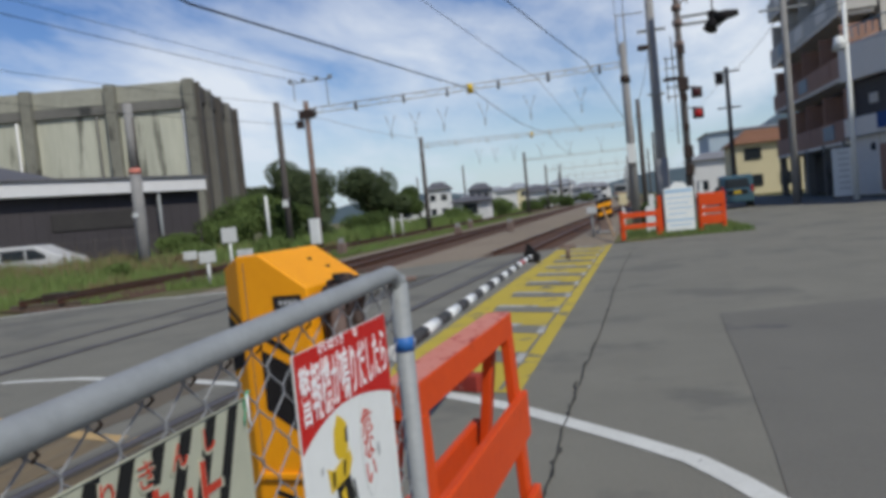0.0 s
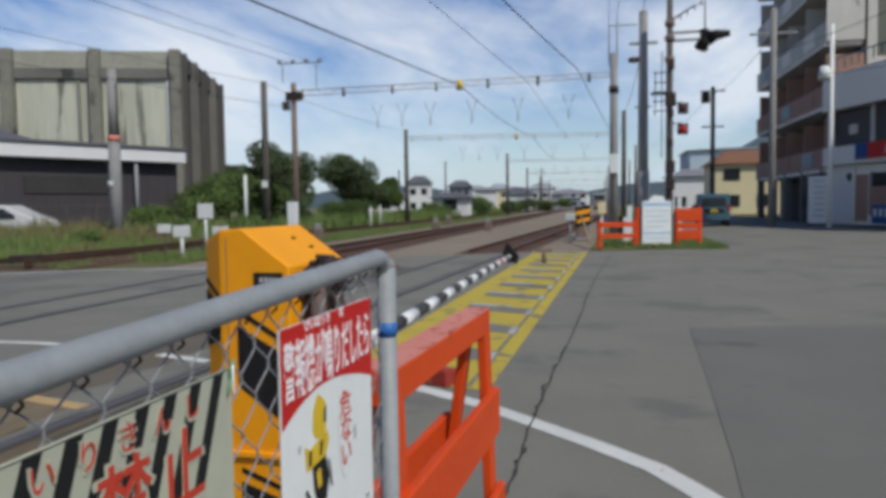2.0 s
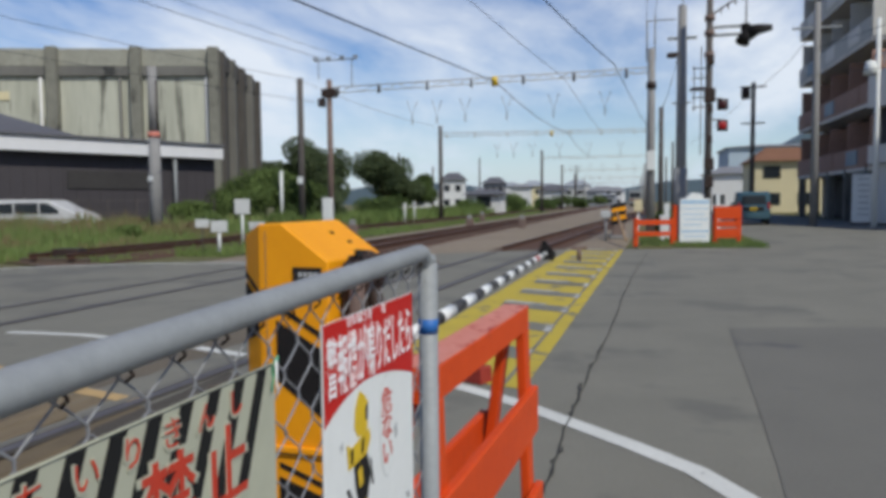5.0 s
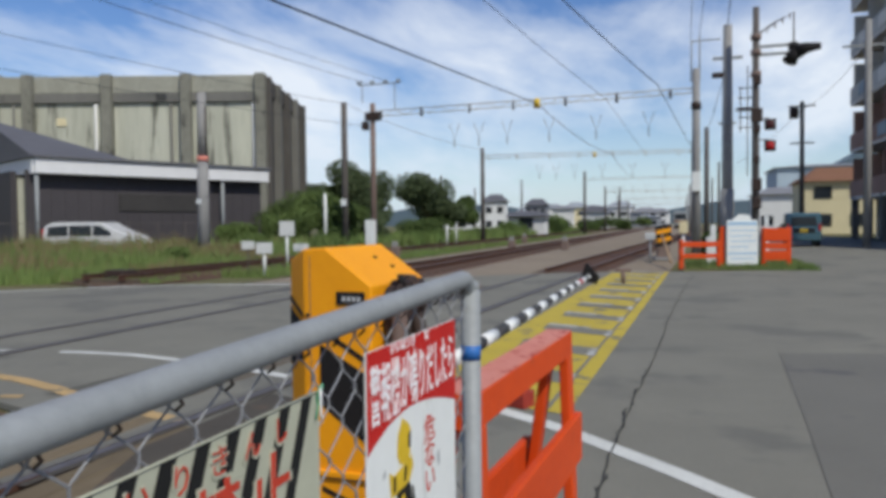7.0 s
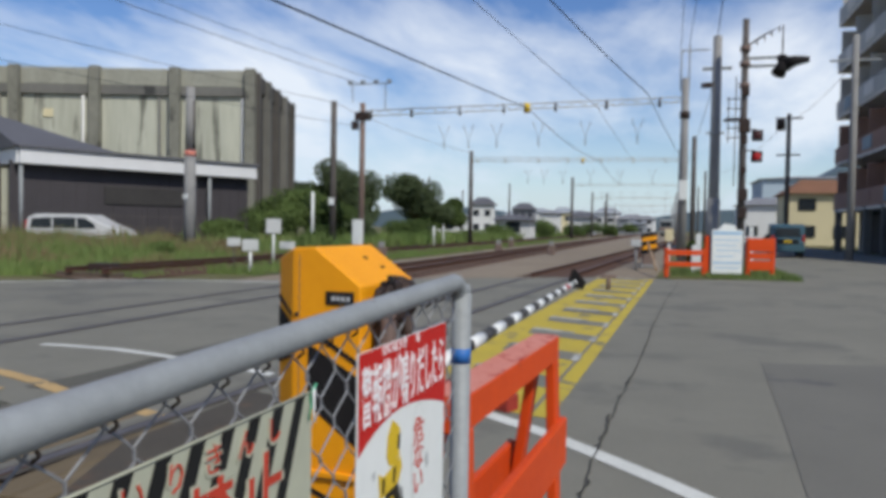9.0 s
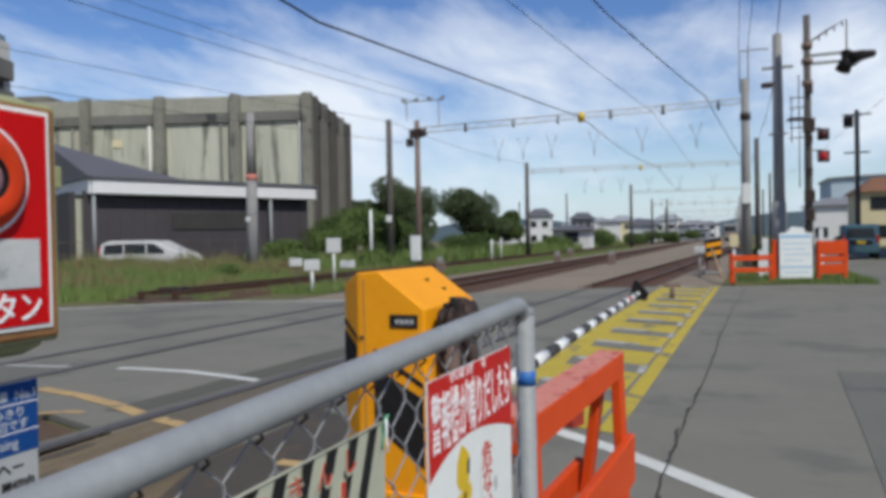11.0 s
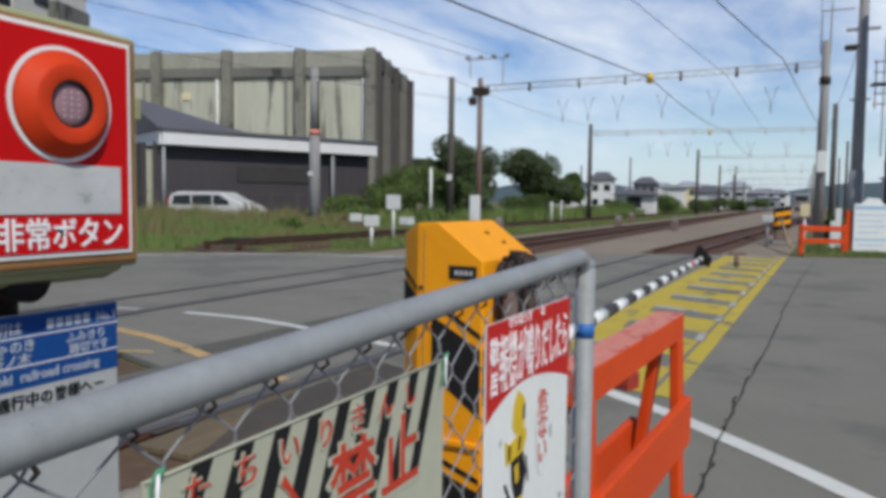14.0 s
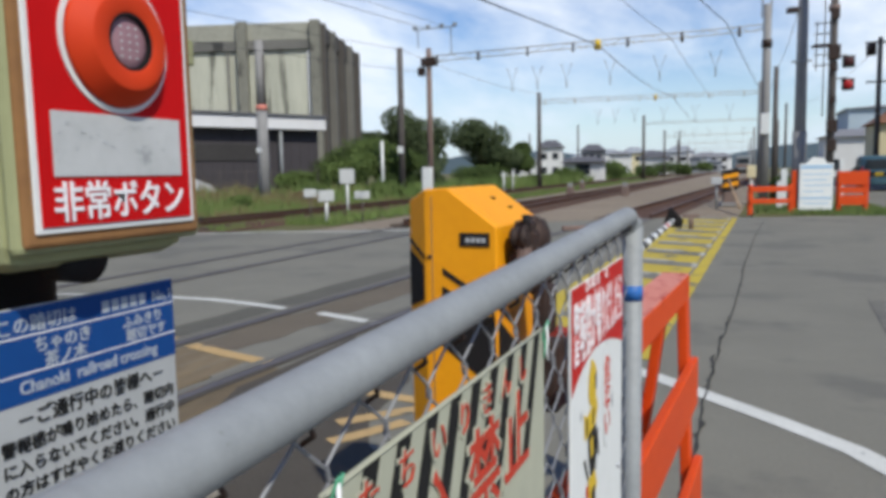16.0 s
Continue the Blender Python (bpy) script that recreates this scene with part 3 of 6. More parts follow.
# rails sunk into the crossing, each with its flangeway
for nm, fx, ya, yb in (("crossing_rail", lambda y: X1(y) - 0.533, 3.2, 18.8), ("crossing_rail", lambda y: X1(y) + 0.533, 2.9, 19.6), ("crossing_rail", lambda y: X2(y) - 0.533, 4.7, 15.9), ("crossing_rail", lambda y: X2(y) + 0.533, 4.6, 16.2)):
    root = thing(nm, pose(0, 0, 0), "steel rail sunk flush into the crossing asphalt", "rail", "crossing rails", "structure")
    part("rail_head", band([(fx(ya), ya), (fx(yb), yb)], 0.07, 0.007), RAIL_STEEL, root)
    part("flangeway", band([(fx(ya) + 0.065, ya), (fx(yb) + 0.065, yb)], 0.055, 0.006), ASPHALT_OLD, root)
    part("rail_border", band([(fx(ya) - 0.09, ya), (fx(yb) - 0.09, yb)], 0.08, 0.0055), ASPHALT_DARK, root)

# stained strips of asphalt beside the nearer track's outer rail
def strip(name, off0, off1, ya, yb, z, material, label, seed):
    rnd = random.Random(seed)
    ys = [ya + (yb - ya) * i / 22 for i in range(23)]
    edge = lambda off: [(X1(y) - 0.533 + off + rnd.uniform(-0.035, 0.035), y) for y in ys]
    return sheet(name, edge(off0) + edge(off1)[::-1], z, material, label, "road")


strip("stained_strip", -0.52, -0.14, 4.55, 15.0, 0.0032, ASPHALT_STAINED, "dark oil-stained asphalt beside the sunk rail", 11)
strip("brown_strip", 0.12, 0.60, 4.42, 9.0, 0.0032, ASPHALT_BROWN, "brown rust-stained asphalt between the sunk rails", 12)

# ---- near fence ----
FX, Y_POST, RZ = -0.357, 1.458, 1.180
fence = thing("chain_link_fence", pose(FX, Y_POST, 0), "grey galvanised pipe fence with chain-link mesh", "fence")


def fl(y, z, x=0.0):
    """A place on the fence, which leans a little off the road's line and falls towards its near end."""
    return (x + 0.036 * (y - Y_POST), y - Y_POST, z)


top = lambda y: RZ + 0.036 * (y - 1.42)
bend = [fl(Y_POST - 0.045 + 0.045 * math.sin(a), top(1.42) - 0.045 * (1 - math.cos(a)), -0.003) for a in (0.0, 0.3, 0.6, 0.9, 1.2, 1.5)]
part("top_rail", tube([fl(y, top(y), -0.003) for y in (-1.6, -0.6, 0.0, 0.5, 1.0, 1.33)] + bend, 0.0168, 24), GALV, fence)
part("post", tube([fl(Y_POST, RZ - 0.022), fl(Y_POST, -0.05)], 0.0190, 24), GALV, fence)
part("post_collar", tube([fl(Y_POST, RZ - 0.024), fl(Y_POST, RZ - 0.014), fl(Y_POST, RZ - 0.006)], 0.0190, 24, 0.0145), GALV, fence)
part("post", tube([fl(-0.55, RZ - 0.08), fl(-0.55, -0.05)], 0.0213, 16), GALV, fence)
part("bottom_rail", tube([fl(-1.6, 0.12), fl(Y_POST, 0.12)], 0.0172, 12), GALV, fence)
part("tape_band", tube([fl(Y_POST, 1.020), fl(Y_POST, 1.049)], 0.0197, 20), TAPE_BLUE, fence, "blue tape wound round the post")
bm = bmesh.new()
cw, ch, wr = 0.03625, 0.037, 0.00135
wv = random.Random(9)
for k in range(54):
    yb = 1.440 - (k + 1) * cw
    pts, i = [], 0
    while True:
        z = top(yb) - 0.020 - i * ch
        if z < 0.12:
            break
        right = (i + k) % 2
        pts.append(fl(yb + (cw + 0.002 if right else -0.002) + wv.uniform(-0.002, 0.002), z + wv.uniform(-0.002, 0.002), -0.007 if right else -0.013))
        i += 1
    smooth = [(pts[0][0], pts[0][1], pts[0][2] + 0.004)]
    for p, q in zip(pts, pts[1:]):
        bow = wv.uniform(-0.0022, 0.0022)
        for f in (0.12, 0.35, 0.65, 0.88):
            b = bow * 4 * f * (1 - f)
            smooth.append((p[0] + (q[0] - p[0]) * f, p[1] + (q[1] - p[1]) * f + b, p[2] + (q[2] - p[2]) * f + b))
    tube_into(bm, smooth + [pts[-1]], wr, 5)
tagged(part("chain_link", bm, WIRE, fence, "diamond mesh of bent grey wire"), kind="stuff")
for k in range(26):
    yk = 1.404 - k * 0.0725
    part("hook", tube([fl(yk - 0.003, top(yk) - 0.012, 0.004), fl(yk + 0.002, top(yk) - 0.020, 0.004), fl(yk + 0.005, top(yk) - 0.027, -0.006)], 0.0017, 6), DARK_METAL, fence)

FACE = lambda x, y, z: pose(x, y, z, 90, 0, 90)   # a board facing +x

# red and white warning board on the fence
warn = thing("warning_sign", pose(-0.3700, 1.173, 0.5, 0, 0, -1.7), "red and white crossing warning board wired to the fence", "sign")
SW, SB, ST = 0.380, 0.47, 1.111
part("board", box((0, 0, (SB + ST) / 2 - 0.5), (0.004, SW, ST - SB), 0, 0.0012), SIGN_WHITE, warn)


def on_board(poly, material, name, parent, lift, label=""):
    """A thin printed shape on a board facing +x; poly in (y, z) of the board."""
    return part(name, prism(poly, 0.0005, "yz", lift), material, parent, label)


arc = [(SW * (-0.5 + f), 0.503 - (0.034 * ((0.4 - f) / 0.4) ** 2 if f < 0.4 else 0.040 * ((f - 0.4) / 0.6) ** 1.8)) for f in [i / 20 for i in range(21)]]
on_board([(-SW / 2, ST - 0.5), (SW / 2, ST - 0.5)] + arc[::-1], SIGN_RED, "red_field", warn, 0.0024)
letters("writing", "警報機が鳴りだしたら", 0.092, FACE(0.0032, 0.0, 0.512), INK_WHITE, warn, 0.395, bold=0.008)
letters("small_writing", "けいほうき", 0.020, FACE(0.0032, -0.06, 0.597), INK_WHITE, warn, 1.0)
letters("small_writing", "な", 0.020, FACE(0.0032, 0.04, 0.597), INK_WHITE, warn, 1.0)
letters("side_writing", "危ない", 0.050, FACE(0.0032, 0.050, 0.428), INK_RED, warn, 1.05, vertical=True)
oval = lambda cy, cz, ry, rz_: [(cy + ry * math.cos(a * math.pi / 12), cz + rz_ * math.sin(a * math.pi / 12)) for a in range(24)]
on_board(oval(0.050, 0.405, 0.0325, 0.0875), PLATE_GREY, "speech_outline", warn, 0.0023)
on_board(oval(0.050, 0.405, 0.031, 0.086), SIGN_WHITE, "speech_panel", warn, 0.0026)
for nm, mt, lift, poly in (
        ("yellow_patch", YELLOW_PLATE, 0.0026, [(-0.088, 0.440), (-0.084, 0.470), (-0.066, 0.492), (-0.048, 0.482), (-0.034, 0.470), (-0.036, 0.430), (-0.052, 0.420), (-0.076, 0.424)]),
        ("yellow_patch", YELLOW_PLATE, 0.0026, [(-0.118, 0.424), (-0.098, 0.414), (-0.030, 0.426), (-0.024, 0.408), (-0.040, 0.388), (-0.112, 0.384)]),
        ("dark_patch", INK, 0.0030, [(-0.104, 0.412), (-0.094, 0.412), (-0.096, 0.390), (-0.104, 0.390)]),
        ("dark_patch", INK, 0.0030, [(-0.060, 0.416), (-0.050, 0.416), (-0.056, 0.394), (-0.064, 0.394)]),
        ("dark_patch", INK, 0.0030, [(-0.044, 0.462), (-0.034, 0.466), (-0.036, 0.440), (-0.046, 0.442)]),
        ("dark_patch", INK, 0.0025, [(-0.092, 0.386), (-0.040, 0.390), (-0.026, 0.350), (-0.040, 0.316), (-0.070, 0.312), (-0.086, 0.346)]),
        ("lower_patch", YELLOW_PLATE, 0.0030, [(-0.078, 0.372), (-0.062, 0.376), (-0.058, 0.348), (-0.072, 0.344)]),
        ("lower_patch", YELLOW_PLATE, 0.0026, [(-0.090, 0.318), (-0.044, 0.318), (-0.030, 0.292), (-0.050, 0.270), (-0.084, 0.286)]),
        ("dark_patch", INK, 0.0030, [(-0.070, 0.292), (-0.046, 0.296), (-0.036, 0.230), (-0.060, 0.226)]),
        ("thin_stroke", INK, 0.0028, [(-0.120, 0.356), (-0.112, 0.358), (-0.088, 0.322), (-0.094, 0.318)]),
        ("thin_stroke", INK, 0.0028, [(-0.030, 0.376), (-0.024, 0.376), (-0.014, 0.330), (-0.020, 0.330)]),
        ("red_spot", SIGN_RED, 0.0028, [(-0.104, 0.312), (-0.092, 0.312), (-0.090, 0.294), (-0.104, 0.294)]),
        ("scuff", PLATE_FAINT, 0.0026, [(0.086, 0.392), (0.098, 0.398), (0.102, 0.376), (0.092, 0.370)]),
        ("scuff", PLATE_FAINT, 0.0026, [(-0.140, 0.430), (-0.132, 0.434), (-0.130, 0.424), (-0.138, 0.420)])):
    on_board(poly, mt, nm, warn, lift)
on_board([(-SW / 2, SB - 0.5 + 0.09), (SW / 2, SB - 0.5 + 0.05), (SW / 2, SB - 0.5 + 0.01), (-SW / 2, SB - 0.5 + 0.01)], SIGN_RED, "red_foot", warn, 0.0024)
part("rivet", tube([(0.002, 0.15, 0.25), (0.006, 0.15, 0.25)], 0.005, 10), STEEL_CLASP, warn)

# no-entry board with hazard stripes
noent = thing("no_entry_sign", pose(-0.384, 0.621, 0.488, 0, 0, -1.2), "pale no-entry board with striped top edge tied to the fence", "sign")
NY0, NY1, NZ0, NZ1 = -0.230, 0.230, 0.25, 0.602
part("board", box((0, (NY0 + NY1) / 2, (NZ0 + NZ1) / 2), (0.004, NY1 - NY0, NZ1 - NZ0), 0, 0.0012), SIGN_BEIGE, noent)
k = NY0 - 0.05
while k < NY1:
    a, b = k, k + 0.021
    top, bot, lean = NZ1 - 0.002, NZ1 - 0.125, -0.05
    pl = [(min(max(a, NY0), NY1), top), (min(max(b, NY0), NY1), top), (min(max(b + lean, NY0), NY1), bot), (min(max(a + lean, NY0), NY1), bot)]
    if pl[1][0] - pl[0][0] > 0.004 and pl[2][0] - pl[3][0] > 0.004:
        on_board(pl, INK, "stripe", noent, 0.0024)
    k += 0.047
part("edge_wire", tube([(0.003, NY0, NZ1), (0.003, NY1, NZ1)], 0.001, 6), SIGN_BEIGE, noent)
for i, ch in enumerate("立入禁止"):
    letters("back_writing", ch, 0.102, FACE(0.0031, -0.163 + i * 0.095, NZ1 - 0.126), SIGN_BEIGE, noent, 0.98)
    letters("writing", ch, 0.090, FACE(0.0036, -0.163 + i * 0.095, NZ1 - 0.119), INK_RED, noent, 0.95)
for i, ch in enumerate("たちいりきんし"):
    letters("back_writing", ch, 0.038, FACE(0.0031, -0.182 + i * 0.054, NZ1 - 0.038), SIGN_BEIGE, noent)
    letters("small_writing", ch, 0.032, FACE(0.0036, -0.182 + i * 0.054, NZ1 - 0.035), INK_RED, noent, bold=-0.004)
for yy in (NY0 + 0.008, NY1 - 0.004):
    tie = bmesh.new()
    for rr in range(2):
        tube_into(tie, [(0.004 + 0.0035 * math.sin(a), yy + 0.0035 * math.cos(a) + 0.003 * rr, NZ1 - 0.004 + 0.012 * math.sin(a + rr * 0.5)) for a in [i * math.pi / 6 for i in range(13)]], 0.0011, 6)
    tube_into(tie, [(0.005, yy - 0.002, NZ1 - 0.012), (0.007, yy - 0.009, NZ1 - 0.020), (0.006, yy - 0.011, NZ1 - 0.031)], 0.0012, 6)
    part("tie", tie, TIE_GREEN, noent, "green and white twisted tie")
    part("tie_tail", tube([(0.006, yy + 0.001, NZ1 + 0.004), (0.008, yy - 0.002, NZ1 - 0.010), (0.006, yy + 0.001, NZ1 - 0.026), (0.007, yy + 0.003, NZ1 - 0.036)], 0.0016, 6), INK_WHITE, noent, "white tail of the tie")

# ---- emergency button box and its post ----
bx = thing("emergency_button_box", pose(-0.687, 0.557, 1.334), "cream metal emergency button box with red front panel", "alarm box")
BW, BH = 0.215, 0.285
cs = box((-0.075, -0.005, 0.0), (0.135, BW - 0.005, BH), 0, 0.022)
part("case", cs, BOX_GREEN, bx)
part("door_rim", box((-0.006, 0.0, 0.003), (0.014, 0.207, 0.262), 0, 0.006), BOX_GREEN, bx)
part("gasket", box((0.0005, 0.0, 0.003), (0.006, 0.197, 0.252), 0, 0.004), GASKET, bx)
part("panel_border", box((0.0045, 0.0, 0.006), (0.003, 0.178, 0.236), 0, 0.001), SIGN_WHITE, bx)
part("red_panel", box((0.0065, 0.0, 0.006), (0.002, 0.168, 0.226), 0, 0.0006), PANEL_RED, bx)


def ring(r0, r1, x0, x1, cy, cz, n=40):
    bm = bmesh.new()
    rows = []
    for x, r in ((x0, r0), (x0, r1), (x1, r1), (x1, r0)):
        rows.append([bm.verts.new((x, cy + r * math.cos(k * 2 * math.pi / n), cz + r * math.sin(k * 2 * math.pi / n))) for k in range(n)])
    for i in range(4):
        for k in range(n):
            bm.faces.new((rows[i][k], rows[i][(k + 1) % n], rows[(i + 1) % 4][(k + 1) % n], rows[(i + 1) % 4][k]))
    bmesh.ops.recalc_face_normals(bm, faces=bm.faces)
    return bm


def lathe_x(prof, cy, cz, n=40):
    """Turns (x, r) rows round an axis along x."""
    bm = bmesh.new()
    rows = [[bm.verts.new((x, cy + r * math.cos(k * 2 * math.pi / n), cz + r * math.sin(k * 2 * math.pi / n))) for k in range(n)] for x, r in prof]
    for u, v in zip(rows, rows[1:]):
        for k in range(n):
            bm.faces.new((u[k], u[(k + 1) % n], v[(k + 1) % n], v[k])).smooth = True
    bm.faces.new(rows[-1])
    bm.faces.new(rows[0][::-1])
    bmesh.ops.recalc_face_normals(bm, faces=bm.faces)
    return bm


BZ = 0.046
part("button_ring", ring(0.055, 0.0595, 0.0075, 0.0092, 0, BZ), SIGN_WHITE, bx)
button = part("button", lathe_x([(0.007, 0.0545), (0.0125, 0.0545), (0.0135, 0.0538), (0.0248, 0.0415), (0.0258, 0.0403), (0.0261, 0.0390), (0.0261, 0.0255), (0.0253, 0.0240), (0.0195, 0.0226)], 0, BZ), BUTTON_RED, bx, "round orange-red push button housing")
part("button_lens", lathe_x([(0.0195, 0.0225), (0.0212, 0.021), (0.0224, 0.014), (0.0229, 0.005)], 0, BZ), LENS_GREY, button, "dull purple-grey lens")
for i in range(3):
    for j in range(5):
        part("lens_dot", lathe_x([(0.0200, 0.0012), (0.0234 - 0.0003 * abs(j - 2), 0.0012)], (i - 1) * 0.0085, BZ + (j - 2) * 0.0062, 8), PLATE_FAINT, button)
part("lens_rim", ring(0.0222, 0.0242, 0.0195, 0.0255, 0, BZ), BLACK, button)
part("worn_plate", box((0.0083, 0.0, -0.041), (0.0012, 0.143, 0.052), 0, 0.0003), PLATE_GREY, bx, "grey worn paper plate")
wp = random.Random(5)
for i in range(16):
    part("worn_mark", box((0.0092, -0.064 + i * 0.0075, -0.033 + wp.uniform(-0.012, 0.010)), (0.0004, wp.uniform(0.002, 0.005), wp.uniform(0.0012, 0.003))), PLATE_FAINT, bx)
letters("writing", "非常ボタン", 0.0345, FACE(0.0082, 0.0, -0.100), INK_WHITE, bx, 0.86)
part("knob_under", lathe_x([(-0.05, 0.0), (-0.05, 0.024), (-0.02, 0.024), (-0.02, 0.001)], -0.02, -0.136, 20), BLACK, bx)
clasp = part("clasp", box((-0.046, -0.117, 0.022), (0.022, 0.012, 0.034), 0, 0.003), STEEL_CLASP, bx, "bright steel toggle clasp")
part("clasp_loop", tube([(-0.034, -0.125, 0.036), (-0.062, -0.127, 0.036), (-0.062, -0.127, 0.009), (-0.034, -0.125, 0.009), (-0.034, -0.125, 0.036)], 0.0025, 6), STEEL_CLASP, clasp)
part("clasp_plate", box((-0.020, -0.110, 0.022), (0.02, 0.012, 0.026), 0, 0.002), BOX_GREEN, bx)
part("hinge", box((-0.012, 0.108, 0.055), (0.016, 0.012, 0.026), 0, 0.002), BOX_GREEN, bx)
part("side_cover", lathe_x([(-0.012, 0.0), (-0.012, 0.026), (0.0, 0.026), (0.0, 0.001)], 0, 0, 24), PLATE_GREY, bx).matrix_basis = pose(-0.075, -0.112, -0.078, 0, 0, -90)

spole = thing("signal_post", pose(-0.862, 0.562, 0), "black and yellow banded round crossing signal post", "post")
for za, zb, mt in ((-0.05, 0.35, BLACK), (0.35, 0.72, YELLOW), (0.72, 1.125, YELLOW), (1.125, 1.6, BLACK), (1.6, 2.1, YELLOW), (2.1, 3.2, BLACK)):
    part("band", tube([(0, 0, za), (0, 0, zb)], 0.056, 28), mt, spole)
part("clamp", tube([(0, 0, 1.095), (0, 0, 1.12)], 0.059, 28), DARK_METAL, spole)
part("clamp_lug", box((0.03, -0.055, 1.10), (0.03, 0.02, 0.05), 0, 0.003), DARK_METAL, spole)

bs = thing("crossing_name_sign", pose(-0.735, 0.561, 0.884) @ Matrix.Scale(0.917, 4), "blue and white crossing name board strapped to a post", "sign")
# board and pale lettering are toned down in colour for the shade on them
part("board", box((0, 0, 0.005), (0.004, 0.230, 0.59), 0, 0.001), SIGN_SHADED, bs)
on_board([(-0.115, 0.212), (0.115, 0.212), (0.115, 0.299), (-0.115, 0.299)], SIGN_BLUE, "blue_field", bs, 0.0022)
for zz in (0.2725, 0.238):
    on_board([(-0.115, zz), (0.115, zz), (0.115, zz + 0.0014), (-0.115, zz + 0.0014)], INK_WHITE, "rule_line", bs, 0.003)
letters("writing", "この踏切は", 0.0175, FACE(0.0029, -0.062, 0.2775), INK_SHADED, bs)
for i in range(5):
    part("bar", box((0.003, 0.018 + i * 0.0125, 0.284), (0.0005, 0.009, 0.012)), INK_SHADED, bs)
letters("writing", "No.1", 0.0165, FACE(0.0029, 0.098, 0.278), INK_SHADED, bs, 0.9)
letters("writing", "ちゃのき", 0.0165, FACE(0.0029, -0.035, 0.2565), INK_SHADED, bs)
letters("writing", "茶ノ木", 0.0165, FACE(0.0029, -0.033, 0.2405), INK_SHADED, bs)
letters("writing", "ふみきり", 0.0145, FACE(0.0029, 0.068, 0.257), INK_SHADED, bs)
letters("writing", "踏切です", 0.0145, FACE(0.0029, 0.072, 0.2425), INK_SHADED, bs)
letters("writing", "Chanoki  railroad crossing", 0.0175, FACE(0.0029, 0.0, 0.220), INK_SHADED, bs, 0.92)
letters("writing", "－ご通行中の皆様へ－", 0.0185, FACE(0.0029, 0.002, 0.190), INK, bs)
letters("writing", "警報機が鳴り始めたら、踏切内", 0.0155, FACE(0.0029, 0.0, 0.168), INK, bs)
letters("writing", "に入らないでください。通行中", 0.0155, FACE(0.0029, 0.0, 0.1475), INK, bs)
letters("writing", "の方はすばやくお渡りください", 0.0155, FACE(0.0029, 0.0, 0.127), INK, bs)
on_board([(-0.115, -0.02), (0.115, -0.02), (0.115, 0.012), (-0.115, 0.012)], SIGN_RED, "red_field", bs, 0.0022)
for j in range(6):
    for i in range(11):
        part("bar", box((0.003, -0.092 + i * 0.0175, -0.05 - j * 0.028), (0.0005, 0.012, 0.013)), INK, bs)

# ---- barrier machine and its arm ----
mach = thing("barrier_machine", pose(-0.88, 2.05, 0, 0, 0, -3), "yellow steel crossing barrier machine with black panels", "barrier machine")
YF, YB, XR = -0.094, 0.285, 0.108


def machine_body():
    """A deep cabinet with a cut front corner and a lid that falls to the arm's side."""
    bm = bmesh.new()
    plan = [(-0.178, YB), (-0.178, -0.050), (-0.107, YF), (-0.038, YF), (XR, YF), (XR, YB), (-0.038, YB), (-0.107, YB)]
    tops = [1.186, 1.186, 1.220, 1.224, 1.117, 1.117, 1.224, 1.220]
    lo = [bm.verts.new((x, y, 0.10)) for x, y in plan]
    hi = [bm.verts.new((x, y, z)) for (x, y), z in zip(plan, tops)]
    n = len(plan)
    for i in range(n):
        j = (i + 1) % n
        bm.faces.new((lo[i], lo[j], hi[j], hi[i]))
    bm.faces.new(lo[::-1])
    for f in ((0, 1, 2, 7), (7, 2, 3, 6), (6, 3, 4, 5)):
        bm.faces.new([hi[i] for i in f])
    bmesh.ops.recalc_face_normals(bm, faces=bm.faces)
    bmesh.ops.bevel(bm, geom=[e for e in bm.edges if len(e.link_faces) == 2 and e.calc_face_angle() > 0.3], offset=0.006, segments=3, affect="EDGES", profile=0.5)
    return bm


part("body", machine_body(), YELLOW, mach)
front = lambda poly, material, name, lift=0.002, label="": part(name, prism(poly, lift, "xz", YF - lift), material, mach, label)
XE = XR - 0.006
front([(-0.056, 0.948), (XE, 0.862), (XE, 0.662), (-0.056, 0.775)], BLACK, "black_panel")
front([(-0.054, 1.000), (XE, 0.906), (XE, 0.890), (-0.054, 0.982)], BLACK, "black_stripe")
front([(-0.054, 0.540), (XE, 0.484), (XE, 0.468), (-0.054, 0.524)], BLACK, "black_stripe")
front([(-0.056, 0.498), (XE, 0.444), (XE, 0.24), (-0.056, 0.33)], BLACK, "black_foot_panel")
side = lambda poly, name: part(name, prism(poly, 0.002, "yz", XR), BLACK, mach)
side([(YF + 0.006, 0.906), (0.02, 0.846), (0.02, 0.830), (YF + 0.006, 0.890)], "black_stripe")
side([(YF + 0.006, 0.862), (0.10, 0.742), (0.10, 0.60), (YF + 0.006, 0.70)], "black_flank_panel")
chm = Matrix.Translation((-0.1425, -0.072, 0)) @ Matrix.Rotation(radians(-31.8), 4, "Z")
for nm, poly in (("black_side_panel", [(-0.038, 1.046), (0.034, 1.004), (0.034, 0.905), (-0.038, 0.880)]), ("black_side_stripe", [(-0.038, 1.082), (0.038, 1.034), (0.038, 1.022), (-0.038, 1.068)])):
    part(nm, prism(poly, 0.003, "xz", -0.003), BLACK, mach).matrix_basis = chm
part("base", box((-0.035, 0.095, 0.04), (0.40, 0.48, 0.16), 0, 0.01), POLE_CONCRETE, mach)
part("label_plate", box((0.044, YF - 0.002, 1.081), (0.088, 0.004, 0.038), 0, 0.001), BLACK, mach, "black maker's plate with pale bars")
